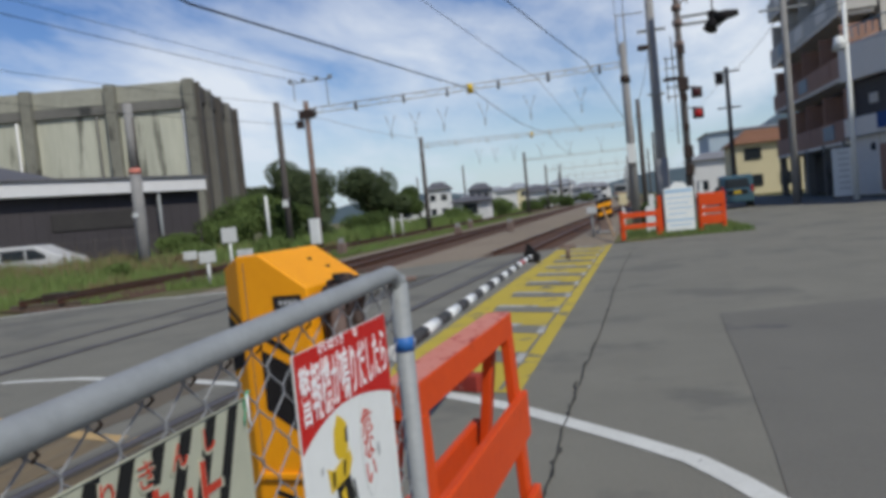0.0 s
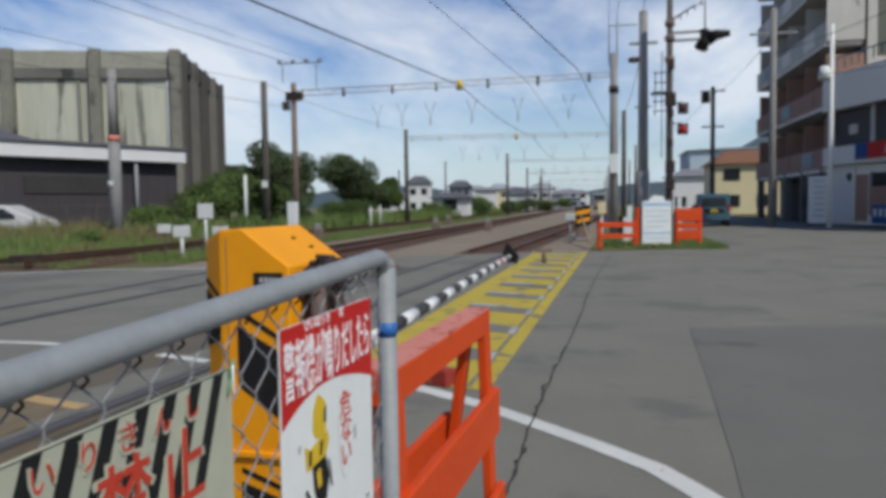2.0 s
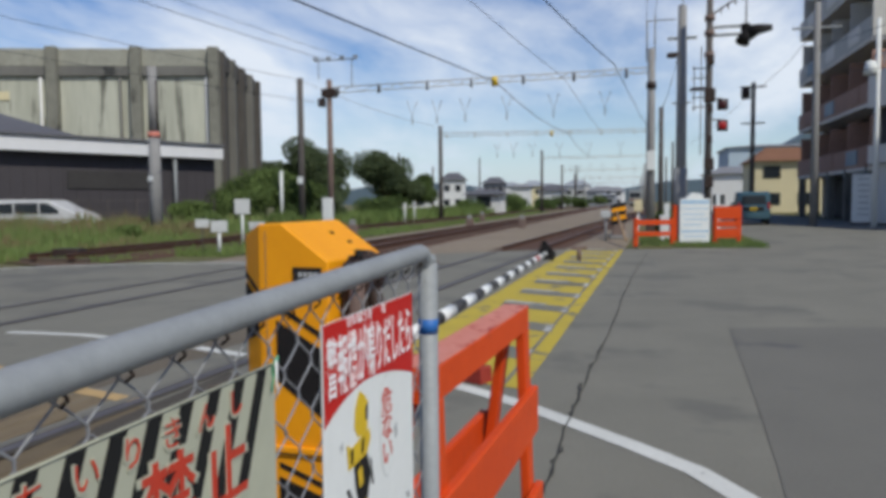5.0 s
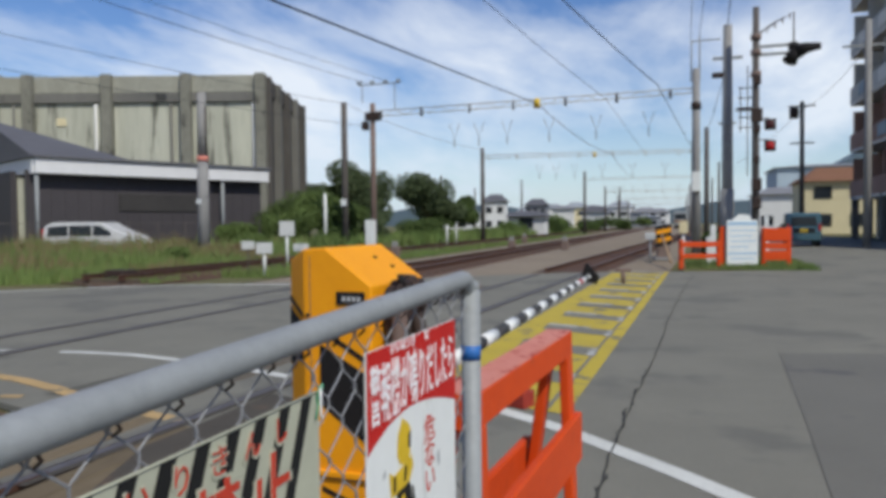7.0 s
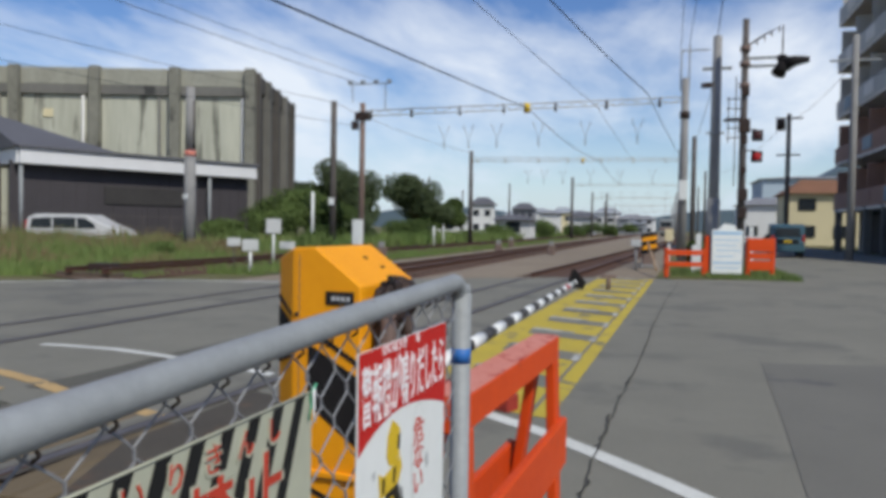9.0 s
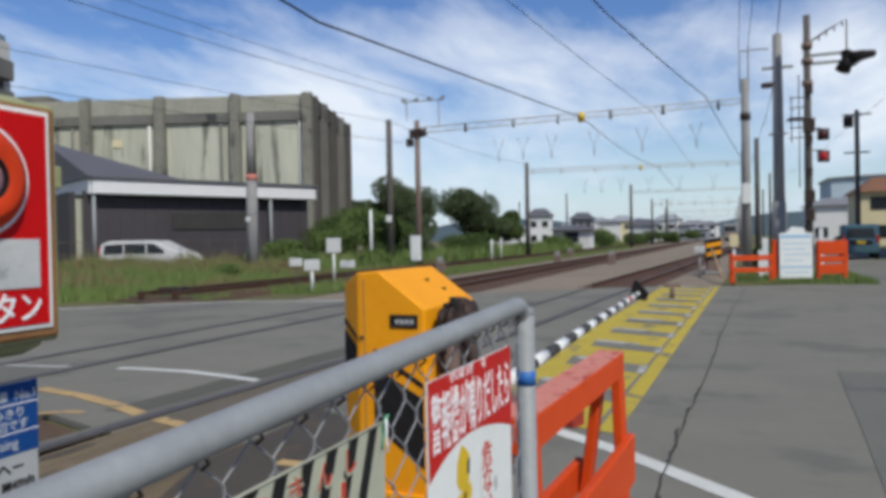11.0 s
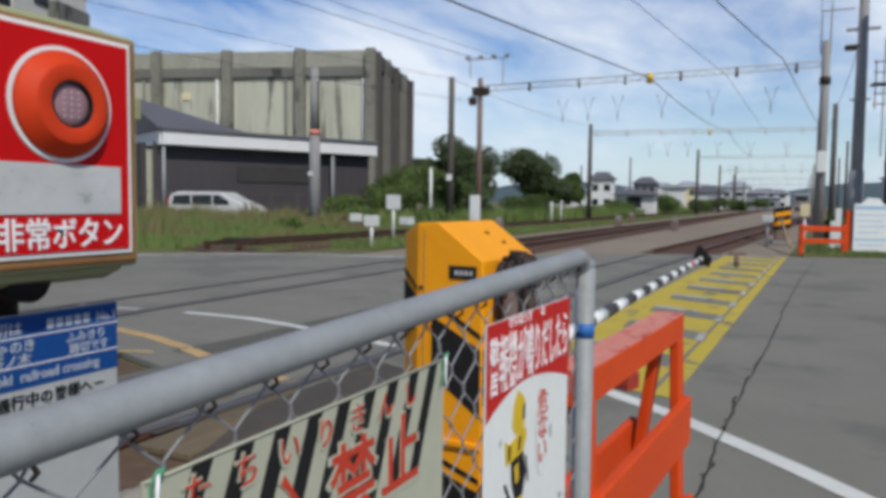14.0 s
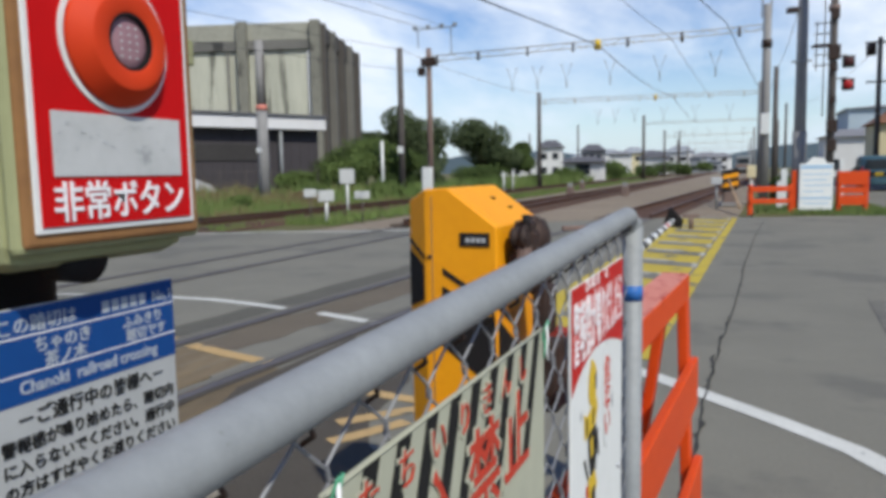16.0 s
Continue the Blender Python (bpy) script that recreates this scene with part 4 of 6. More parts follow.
for i in range(4):
    part("plate_bar", box((0.024 + i * 0.0155, YF - 0.0045, 1.080), (0.011, 0.001, 0.013)), PLATE_FAINT, mach)
part("door_line", box((-0.086, YF - 0.0005, 0.90), (0.002, 0.002, 0.60)), POLE_RUST, mach)
part("door_line", box((0.01, YF - 0.0005, 0.566), (0.19, 0.003, 0.004)), POLE_RUST, mach)
part("door_ledge", box((0.0, YF - 0.006, 0.580), (0.205, 0.014, 0.020), 0, 0.004), YELLOW, mach)
for xx, yy in ((0.015, 0.125), (0.055, 0.165)):
    part("bolt", box((xx, yy, 1.224 - (xx + 0.038) * 0.733 + 0.002), (0.016, 0.010, 0.008), 20, 0.003), DARK_METAL, mach)
part("keyhole", lathe_x([(0, 0.006), (0.004, 0.006), (0.004, 0.001)], 0, 0, 12), DARK_METAL, mach).matrix_basis = pose(-0.094, YF, 1.03, 0, 0, -90)
DRIVE = {"drive_head", "drive_housing", "housing_bolt", "housing_cap", "drive_flange", "drive_bracket", "drive_cap", "counterweight", "drive_knob", "head_tip", "crank", "spring_box"}
# drive head at the arm's root
dh = part("drive_head", lathe_x([(0.0, 0.0), (0.0, 0.052), (0.03, 0.060), (0.055, 0.055), (0.07, 0.025), (0.07, 0.001)], 0, 0, 18), DARK_METAL, mach, "dark greasy drive head")
dh.matrix_basis = pose(0.075, 0.04, 1.075)
part("drive_housing", lathe_x([(0.075, 0.0), (0.075, 0.028), (0.085, 0.034), (0.09, 0.029), (0.105, 0.029), (0.108, 0.037), (0.12, 0.037), (0.124, 0.018), (0.124, 0.001)], -0.075, 1.085, 18), DARK_METAL, mach)
for k in range(6):
    part("housing_bolt", tube([(0.12, -0.075 + 0.028 * math.cos(k * 1.047), 1.085 + 0.028 * math.sin(k * 1.047)), (0.128, -0.075 + 0.028 * math.cos(k * 1.047), 1.085 + 0.028 * math.sin(k * 1.047))], 0.005, 6), DARK_METAL, mach)
part("housing_cap", tube([(0.112, -0.065, 1.11), (0.112, -0.065, 1.148)], 0.012, 10), BLACK, mach)
part("drive_flange", box((0.11, -0.075, 1.0), (0.035, 0.05, 0.13), 0, 0.012), POLE_RUST, mach, "rust-stained arm flange")
part("drive_bracket", box((0.105, 0.0, 1.06), (0.055, 0.11, 0.09), 0, 0.012), DARK_METAL, mach)
part("drive_cap", box((0.098, -0.03, 1.108), (0.05, 0.07, 0.045), 0, 0.01), DARK_METAL, mach)
part("counterweight", box((0.09, -0.015, 0.985), (0.06, 0.13, 0.12), 0, 0.014), DARK_METAL, mach, "dark greasy counterweight")
part("drive_knob", tube([(0.10, 0.02, 1.10), (0.105, 0.02, 1.14)], 0.018, 10), DARK_METAL, mach)
part("head_tip", box((0.21, 0.17, 1.095), (0.12, 0.02, 0.014), 25, 0.004), POLE_RUST, mach)
part("crank", tube([(0.13, 0.0, 1.03), (0.145, 0.02, 0.92), (0.13, 0.03, 0.80)], 0.022, 10), DARK_METAL, mach)
part("counterweight", box((0.15, -0.02, 0.88), (0.05, 0.09, 0.14), 0, 0.012), DARK_METAL, mach)
part("spring_box", box((0.16, 0.03, 0.68), (0.06, 0.12, 0.2), 0, 0.012), DARK_METAL, mach)

for ob in list(mach.children):
    if ob.name.split(".")[0] in DRIVE:
        ob.matrix_basis = Matrix.Translation((0.055, 0.045, -0.002)) @ ob.matrix_basis

ARM_A, ARM_B = Vector((-0.60, 2.12, 0.885)), Vector((-0.625, 6.02, 0.862))
arm = thing("barrier_boom", Matrix.Translation(ARM_A), "lowered black and white banded crossing boom", "barrier boom")
n_b, L = 21, ARM_B - ARM_A
cuts = [i / n_b for i in range(n_b + 1)]
for i in range(n_b):
    r = 0.0225 - 0.004 * i / n_b
    mt = BOOM_DARK if i % 2 else SIGN_WHITE
    if i == 17:
        mt = LIGHT_RED
    part("band", tube([L * cuts[i], L * cuts[i + 1]], r, 14), mt, arm)
hood = bmesh.new()
tube_into(hood, [L + Vector((0.0, -0.08, 0.0)), L + Vector((0.0, 0.05, 0.0))], 0.045, 10, 0.03)
for tri in (((-0.07, 0.0, -0.03), (0.06, 0.0, -0.06), (0.08, 0.0, 0.0), (-0.01, 0.0, 0.105), (-0.03, 0.0, 0.10)),):
    lo_, hi_ = [hood.verts.new(L + Vector(q) + Vector((0, -0.012, 0))) for q in tri], [hood.verts.new(L + Vector(q) + Vector((0, 0.012, 0))) for q in tri]
    hood.faces.new(lo_), hood.faces.new(hi_[::-1])
    for i in range(5):
        hood.faces.new((lo_[(i + 1) % 5], lo_[i], hi_[i], hi_[(i + 1) % 5]))
part("end_hood", hood, BLACK, arm, "black flap at the arm's tip")

# ---- orange barricade ----
bar_dir = 4.1
barr = thing("barricade", pose(-0.317, 2.655, 0, 0, 0, -bar_dir), "orange painted wooden a-frame barricade with peeling top", "barricade")
BL = 1.04


def slab(name, a, b, w, h, material, label=""):
    """A board between two points, w thick across and h high."""
    a, b = Vector(a), Vector(b)
    d = (b - a)
    m = Matrix.Translation((a + b) / 2) @ d.to_track_quat("Y", "Z").to_matrix().to_4x4()
    bm = bmesh.new()
    bmesh.ops.create_cube(bm, size=1.0, matrix=m @ Matrix.Diagonal((w, d.length, h, 1)))
    bmesh.ops.bevel(bm, geom=bm.edges[:], offset=0.004, segments=1, affect="EDGES")
    return part(name, bm, material, barr, label)


slab("top_board", (-0.045, -BL, 0.867), (-0.045, 0.0, 0.867), 0.088, 0.084, ORANGE)
part("top_face", box((-0.045, -BL / 2, 0.9105), (0.086, BL - 0.004, 0.004), 0, 0.001), ORANGE_FADED, barr, "sun-faded peeling top face")
slab("rail_board", (0.016, -BL, 0.540), (0.016, 0.014, 0.540), 0.028, 0.165, ORANGE)
slab("rail_board", (0.034, -BL, 0.195), (0.034, 0.014, 0.195), 0.028, 0.165, ORANGE)
slab("back_board", (-0.165, -BL, 0.47), (-0.165, 0.0, 0.47), 0.028, 0.11, ORANGE)
slab("back_board", (-0.205, -BL, 0.17), (-0.205, 0.0, 0.17), 0.028, 0.11, ORANGE)
for yy in (-0.040, -BL + 0.04):
    slab("leg", (-0.016, yy, 0.830), (0.010, yy, 0.0), 0.075, 0.032, ORANGE)
    slab("leg", (-0.075, yy - 0.005, 0.830), (-0.19, yy - 0.005, 0.0), 0.075, 0.032, ORANGE)
single("red_timber", box((0, 0, 0.06), (0.72, 0.14, 0.12), 0, 0.01), TIMBER_RED, "faded red timber lying by the painted line", "timber", "", "", pose(-1.27, 5.26, 0, 0, 0, -24))
single("timber_block", box((0, 0, 0.03), (0.10, 0.4, 0.06), 0, 0.006), WOOD, "pale weathered timber block on the asphalt", "timber block", "", "", pose(-0.52, 2.35, 0, 0, 0, 10))


# ---- far crossing furniture ----
def wood_barrier(m, length, height, rails, label):
    root = thing("orange_barrier", m, label, "barrier", "orange barriers by the road")
    for s in (0.0, length):
        part("post", box((s, 0, height / 2), (0.11, 0.10, height), 0, 0.008), ORANGE, root)
    for z, h in rails:
        part("rail", box((length / 2, -0.055, z), (length + 0.06, 0.04, h), 0, 0.005), ORANGE, root)
    return root


wood_barrier(pose(0.20, 21.4, 0.0, 0, 0, 18), 1.05, 0.80, ((0.68, 0.14), (0.36, 0.12)), "low orange two-rail timber barrier on grass")
part_post = thing("orange_post", pose(1.28, 21.80, 0), "short orange timber post on the grass", "post")
part("post", box((0, 0, 0.58), (0.13, 0.10, 1.16), 18, 0.006), ORANGE, part_post)
wood_barrier(pose(2.36, 21.98, 0.0, 0, 0, 12), 0.66, 1.12, ((0.93, 0.36), (0.62, 0.16), (0.36, 0.26)), "taller orange boarded timber barrier on grass")

nb = thing("notice_board", pose(1.80, 21.8, 0, 0, 0, 14), "white notice board with pale blue bands of writing", "notice board")
part("board", box((0, 0, 0.72), (0.84, 0.05, 1.22), 0, 0.01), SIGN_WHITE, nb)
part("top_cap", prism([(-0.26, 1.33), (0.26, 1.33), (0.18, 1.47), (-0.10, 1.5)], 0.04, "xz", -0.02), SIGN_WHITE, nb)
NB_BLUE = mat("notice_blue", (0.25, 0.42, 0.58), (0.35, 0.5, 0.62), rough=0.6, fine=20, bump=0)
for z, h in ((1.24, 0.09), (0.42, 0.05)):
    part("blue_bar", box((0, -0.028, z), (0.78, 0.004, h)), NB_BLUE, nb)
for dx, z, w in ((0, 1.05, 0.7), (-0.05, 0.9, 0.6), (0.02, 0.76, 0.66), (-0.08, 0.6, 0.5), (0, 0.28, 0.62)):
    part("pale_bar", box((dx, -0.028, z), (w, 0.004, 0.028)), NB_BLUE, nb)

for x, y, h, w in ((1.18, 24.5, 1.2, 0.16), (1.0, 23.5, 0.85, 0.12), (2.72, 24.6, 1.45, 0.12)):
    mk = thing("marker_post", pose(x, y, 0), "plain white marker post by the crossing", "marker post", "white marker posts")
    part("post", box((0, 0, h / 2), (w, 0.06, h), 0, 0.01), SIGN_WHITE, mk)

m2 = thing("far_barrier_machine", pose(-0.35, 26.6, 0, 0, 0, 10), "far crossing barrier machine with yellow and black stripes", "barrier machine")
for i in range(5):
    z = 0.46 + i * 0.14
    part("stripe_band", prism([(-0.24, z), (0.24, z + 0.09), (0.24, z + 0.23), (-0.24, z + 0.14)], 0.38, "xz", -0.19), YELLOW if i % 2 else BLACK, m2)
part("lower_case", box((0, 0, 0.28), (0.40, 0.34, 0.40), 0, 0.01), POLE_RUST, m2, "rust-stained lower case")
part("base", box((0, 0, 0.05), (0.6, 0.45, 0.12), 0, 0.01), POLE_CONCRETE, m2)
part("arm_stub", tube([(-0.1, -0.3, 0.9), (-0.55, -4.8, 0.16)], 0.04, 8), WOOD, m2, "weathered pale arm resting low")
b2 = thing("relay_box", pose(0.32, 26.9, 0), "small yellow equipment box on a white post", "equipment box")
part("post", tube([(0, 0, 0), (0, 0, 0.95)], 0.04, 8), SIGN_WHITE, b2)
part("case", box((0, 0, 1.12), (0.28, 0.2, 0.42), 0, 0.015), HOUSE_CREAM, b2)
b3 = thing("detector_box", pose(-0.72, 24.8, 0), "grey detector box on a slim post", "equipment box")
part("post", tube([(0, 0, 0), (0, 0, 0.75)], 0.035, 8), GALV, b3)
part("case", box((0, 0, 0.86), (0.32, 0.25, 0.22), 0, 0.02), PLATE_GREY, b3)
pg = thing("steel_peg", pose(-1.02, 16.2, 0), "short rusty steel peg standing in the yellow zone", "peg")
part("shaft", tube([(0, 0, 0), (0, 0, 0.30)], 0.05, 8), POLE_RUST, pg)
part("head", box((0, 0, 0.28), (0.34, 0.08, 0.07), 0, 0.01), POLE_RUST, pg)


# ---- poles and catenary ----
def pole(name, x, y, h, r0, r1, material, label, category="pole", group="", z0=-0.1):
    root = thing(name, pose(x, y, 0), label, category, group)
    part("shaft", tube([(0, 0, z0), (0, 0, h * 0.5), (0, 0, h)], r0, 12, r1), material, root)
    return root


P1 = pole("catenary_mast", 0.93, 34.1, 7.95, 0.20, 0.15, POLE_CONCRETE, "tall grey concrete catenary mast beside the track", "catenary mast")
part("cabinet", box((0.0, -0.25, 3.05), (0.36, 0.2, 0.85), 0, 0.02), SIGN_WHITE, P1, "white equipment cabinet on the mast")
for dx, h in ((-0.20, 9.2), (0.14, 9.35)):
    part("rod", tube([(dx, 0, 7.4), (dx, 0, h)], 0.03, 6), POLE_CONCRETE, P1)
part("cross_arm", box((0.38, 0, 9.15), (1.2, 0.05, 0.05)), GALV, P1)
part("clamp", tube([(0, 0, 6.2), (0, 0, 6.5)], 0.21, 12), DARK_METAL, P1)
P2 = pole("utility_pole", 1.75, 27.0, 7.95, 0.20, 0.14, POLE_CONCRETE, "grey concrete utility pole with cross arm", "utility pole")
part("cross_arm", box((0, 0, 6.85), (0.95, 0.09, 0.09)), GALV, P2)
part("lamp_arm", box((-0.2, -0.1, 6.33), (0.4, 0.05, 0.05)), DARK_METAL, P2)
part("lamp_head", box((-0.33, -0.1, 6.27), (0.36, 0.2, 0.18), 0, 0.05), DARK_METAL, P2)
part("band", tube([(0, 0, 4.6), (0, 0, 4.68)], 0.2, 12), GALV, P2)
part("sleeve", tube([(0, 0, 0), (0, 0, 2.4)], 0.215, 12), POLE_CONCRETE, P2)
part("step_bracket", box((0, 0, 4.65), (0.6, 0.05, 0.05)), GALV, P2)

P3 = pole("crossing_signal_mast", 2.56, 26.2, 8.25, 0.125, 0.10, POLE_DARK, "dark rusty crossing signal mast with lamps", "signal mast")
for z in (6.0, 6.7, 7.2):
    part("collar", tube([(0, 0, z), (0, 0, z + 0.18)], 0.16, 12), POLE_RUST, P3)
part("bracket", boxes([((0.50, 0.05, 6.98), (0.95, 0.06, 0.09), 0), ((0.50, 0.05, 6.72), (0.95, 0.06, 0.09), 0)]), GALV, P3)
part("stay", tube([(0, 0, 7.35), (0.6, 0.1, 7.75), (1.15, 0.2, 8.05), (1.15, 0.2, 7.0)], 0.028, 6), DARK_METAL, P3)
for i in range(4):
    part("stay_hook", box((0.35 + i * 0.22, 0.05, 7.5 + i * 0.13), (0.04, 0.04, 0.16)), DARK_METAL, P3)
spk = part("loudspeaker", tube([(1.12, 0.1, 7.05), (1.12, 0.1, 6.85)], 0.15, 12), BLACK, P3)
part("hood", tube([(1.24, 0.1, 6.98), (1.14, 0.05, 6.72), (1.0, -0.05, 6.42)], 0.12, 16, 0.23), BLACK, P3, "black weatherproof lamp hood")
part("hood", tube([(1.22, 0.1, 6.74), (1.5, 0.05, 6.84), (1.92, -0.02, 6.86)], 0.25, 16, 0.10), BLACK, P3, "black weatherproof lamp hood")
for z, lit in ((4.44, False), (3.75, True)):
    lamp = part("signal_lamp", box((0.43, -0.05, z), (0.34, 0.10, 0.36), 0, 0.02), BLACK, P3)
    part("lens", lathe_x([(0, 0.0), (0, 0.135), (0.03, 0.12), (0.05, 0.06), (0.055, 0.001)], 0, 0, 20), LIGHT_RED if lit else LENS_UNLIT, lamp, "red signal lens" if lit else "unlit dark red lens").matrix_basis = pose(0.43, -0.10, z, 0, 0, -90)
    part("lamp_bracket", box((0.2, 0, z + 0.2), (0.4, 0.04, 0.04)), DARK_METAL, P3)
part("ladder", boxes([((-0.46, 0.1, 5.0), (0.03, 0.03, 1.5), 0), ((-0.24, 0.1, 4.6), (0.03, 0.03, 3.6), 0)] + [((-0.28, 0.1, 4.4 + i * 0.32), (0.5, 0.03, 0.03), 0) for i in range(5)]), DARK_METAL, P3)
part("platform", box((-0.3, 0.1, 4.98), (0.6, 0.3, 0.05)), DARK_METAL, P3)
for z, s in ((5.9, 0.24), (4.75, 0.34), (4.3, 0.2), (2.5, 0.3), (1.9, 0.28), (3.3, 0.18)):
    part("equipment_case", box((0.02, -0.1, z), (s, 0.24, s * 1.3), 0, 0.02), DARK_METAL, P3)

pB = pole("catenary_mast", -14.4, 34.4, 7.4, 0.15, 0.13, POLE_RUST, "rust-brown catenary mast with a white box at its foot", "catenary mast")
part("foot_box", box((0.02, -0.5, 0.95), (0.48, 0.3, 1.25), 0, 0.03), SIGN_WHITE, pB, "white equipment box")
part("head_clamp", boxes([((0, 0, 6.75), (0.7, 0.4, 0.4), 0), ((-0.4, 0, 6.3), (0.3, 0.3, 0.4), 0)]), DARK_METAL, pB)
part("top_arm", boxes([((0.35, 0, 8.35), (2.2, 0.06, 0.05), 0), ((-0.55, 0, 7.9), (0.04, 0.04, 0.9), 0), ((1.2, 0, 7.7), (0.04, 0.04, 1.3), 0)] + [((-0.7 + i * 0.7, 0, 8.45), (0.2, 0.12, 0.14), 0) for i in range(4)]), GALV, pB)
pA = pole("utility_pole", -16.25, 35.0, 7.65, 0.17, 0.15, POLE_DARK, "dark wooden utility pole with a white tag", "utility pole")
part("tag", box((0, -0.19, 2.5), (0.3, 0.04, 0.35), 0, 0.01), SIGN_WHITE, pA)
cp = pole("concrete_pole", -19.78, 27.9, 4.4, 0.255, 0.24, POLE_CONCRETE, "stout concrete pole with an orange cap band", "concrete pole")
part("upper_shaft", tube([(0.0, 0, 4.3), (0.0, 0, 7.2)], 0.215, 12, 0.18), POLE_CONCRETE, cp)
part("steel_side", tube([(0.24, -0.05, 4.5), (0.24, -0.05, 6.6)], 0.045, 8), POLE_DARK, cp)
part("orange_band", tube([(0.0, 0, 4.18), (0.0, 0, 4.42)], 0.252, 12), ORANGE_FADED, cp)
part("tag", box((-0.05, -0.26, 2.42), (0.24, 0.03, 0.2), 0, 0.01), SIGN_WHITE, cp)


def portal(a, b, z, label, balls=(), rise=0.0):
    """A slim lattice beam across the tracks between two masts, with its insulators."""
    a, b = Vector((*a, z)), Vector((*b, z + rise))
    root = thing("catenary_beam", Matrix.Translation(a), label, "catenary beam", "beams over the tracks")
    d = b - a
    part("chord", tube([(0, 0, 0), d], 0.026, 6), BEAM_PALE, root)
    part("chord", tube([(0, 0, -0.28), d + Vector((0, 0, -0.22))], 0.022, 6), BEAM_PALE, root)
    bm = bmesh.new()
    n = 26
    for i in range(n):
        p, q = d * (i / n), d * ((i + 1) / n)
        tube_into(bm, [p + Vector((0, 0, -0.26 if i % 2 else 0)), q + Vector((0, 0, 0 if i % 2 else -0.26))], 0.014, 4)
    part("lacing", bm, BEAM_PALE, root)
    for f, mt, r in balls:
        part("insulator", tube([d * f + Vector((0, 0, -0.40)), d * f + Vector((0, 0, 0.02))], r * 0.55, 10, r * 0.42), mt, root)
    for f in (0.28, 0.36, 0.45, 0.58, 0.72, 0.87):
        p = d * f
        bm = bmesh.new()
        tube_into(bm, [p + Vector((-0.25, 0, -0.9)), p + Vector((0, 0, -1.6)), p + Vector((0.25, 0, -0.9))], 0.02, 4)
        tube_into(bm, [p + Vector((0, 0, -1.6)), p + Vector((0, 0, -2.0))], 0.03, 5)
        part("hanger", bm, GALV, root)
    return root


b_in = [(0.03, POLE_DARK, 0.12), (0.17, POLE_DARK, 0.14), (0.33, POLE_DARK, 0.1), (0.47, POLE_DARK, 0.1), (0.543, YELLOW_PLATE, 0.30), (0.63, POLE_DARK, 0.12), (0.78, POLE_DARK, 0.13), (0.93, POLE_DARK, 0.12)]
portal((-14.4, 34.4), (0.93, 34.1), 7.02, "grey lattice beam spanning the tracks with yellow insulator", b_in, 0.12)
pC = pole("catenary_mast", -14.4, 56.5, 7.3, 0.19, 0.15, POLE_DARK, "dark catenary mast further down the line", "catenary mast")
pD = pole("catenary_mast", 1.4, 58.4, 7.4, 0.19, 0.15, POLE_CONCRETE, "concrete catenary mast further down the line", "catenary mast")
portal((-14.4, 56.5), (1.4, 58.4), 6.75, "further lattice beam spanning the tracks", [(f, YELLOW_PLATE if mt is YELLOW_PLATE else BEAM_PALE, r * 0.7) for f, mt, r in b_in])
for i, y in enumerate((91, 128, 170, 220)):
    pole("catenary_mast", -10.4 - i * 0.8, y, 7.6, 0.19, 0.15, POLE_DARK, "distant catenary mast beside the line", "catenary mast", "distant masts")
    pole("catenary_mast", 2.2 + i * 0.3, y + 1, 7.6, 0.19, 0.15, POLE_CONCRETE, "distant catenary mast beside the line", "catenary mast", "distant masts")
    portal((-10.4 - i * 0.8, y), (2.2 + i * 0.3, y + 1), 6.8, "distant beam spanning the tracks", ())
for x, y, h, r in ((1.75, 44, 6.6, 0.15), (2.1, 70, 7.4, 0.16), (-22, 110, 8, 0.15), (-16, 140, 8.5, 0.15), (-30, 95, 8, 0.14), (-11, 160, 9, 0.2), (5.2, 96, 8.6, 0.16), (6.0, 130, 8.6, 0.16), (-40, 150, 9, 0.2)):
    pole("utility_pole", x, y, h, r, r * 0.8, POLE_DARK, "distant plain utility pole", "utility pole", "distant poles")


def wire(pts, r, sag=0.0, name="overhead_wire"):
    pts = [Vector(p) for p in pts]
    out = []
    for a, b in zip(pts, pts[1:]):
        for k in range(14):
            f = k / 14
            out.append(a.lerp(b, f) - Vector((0, 0, sag * 4 * f * (1 - f))))
    out.append(pts[-1])
    return single(name, tube(out, r, 5), CABLE, "dark overhead cable above the tracks", "cable", "overhead wires")


wire([(-6.9, -14, 6.4), (-6.35, 11, 5.05), (-6.0, 34.3, 6.85)], 0.022)
wire([(-6.0, 34.3, 6.85), (-4.6, 58, 6.6), (-4.5, 91, 6.7)], 0.02, 0.35)
wire([(-8.0, -14, 9.6), (-2.95, 20.3, 7.45), (-0.66, 33.6, 7.27), (1.2, 58, 7.0)], 0.02, 0.05)
wire([(-9.6, -10, 9.9), (-5.0, 19.7, 7.45), (-2.9, 34.3, 6.9), (-2.2, 58, 6.7)], 0.011, 0.05)
wire([(-19.5, -6, 8.6), (-14.6, 34.4, 8.4)], 0.013, 0.3)
wire([(-18.6, -6, 8.8), (-13.6, 34.4, 8.45)], 0.009, 0.3)
wire([(-26, 5, 8.6), (-16.25, 35, 7.6), (-14.4, 56.5, 7.2)], 0.011, 0.3)
wire([(-27, 4, 7.4), (-14.9, 34.4, 6.3)], 0.011, 0.3)
wire([(0.7, 34.1, 9.2), (0.5, 8, 13.0)], 0.012, 0.2)
wire([(1.05, 34.1, 9.3), (1.5, 6, 14.0)], 0.012, 0.2)
wire([(1.75, 27, 7.9), (1.2, 4, 12.5)], 0.016, 0.15)
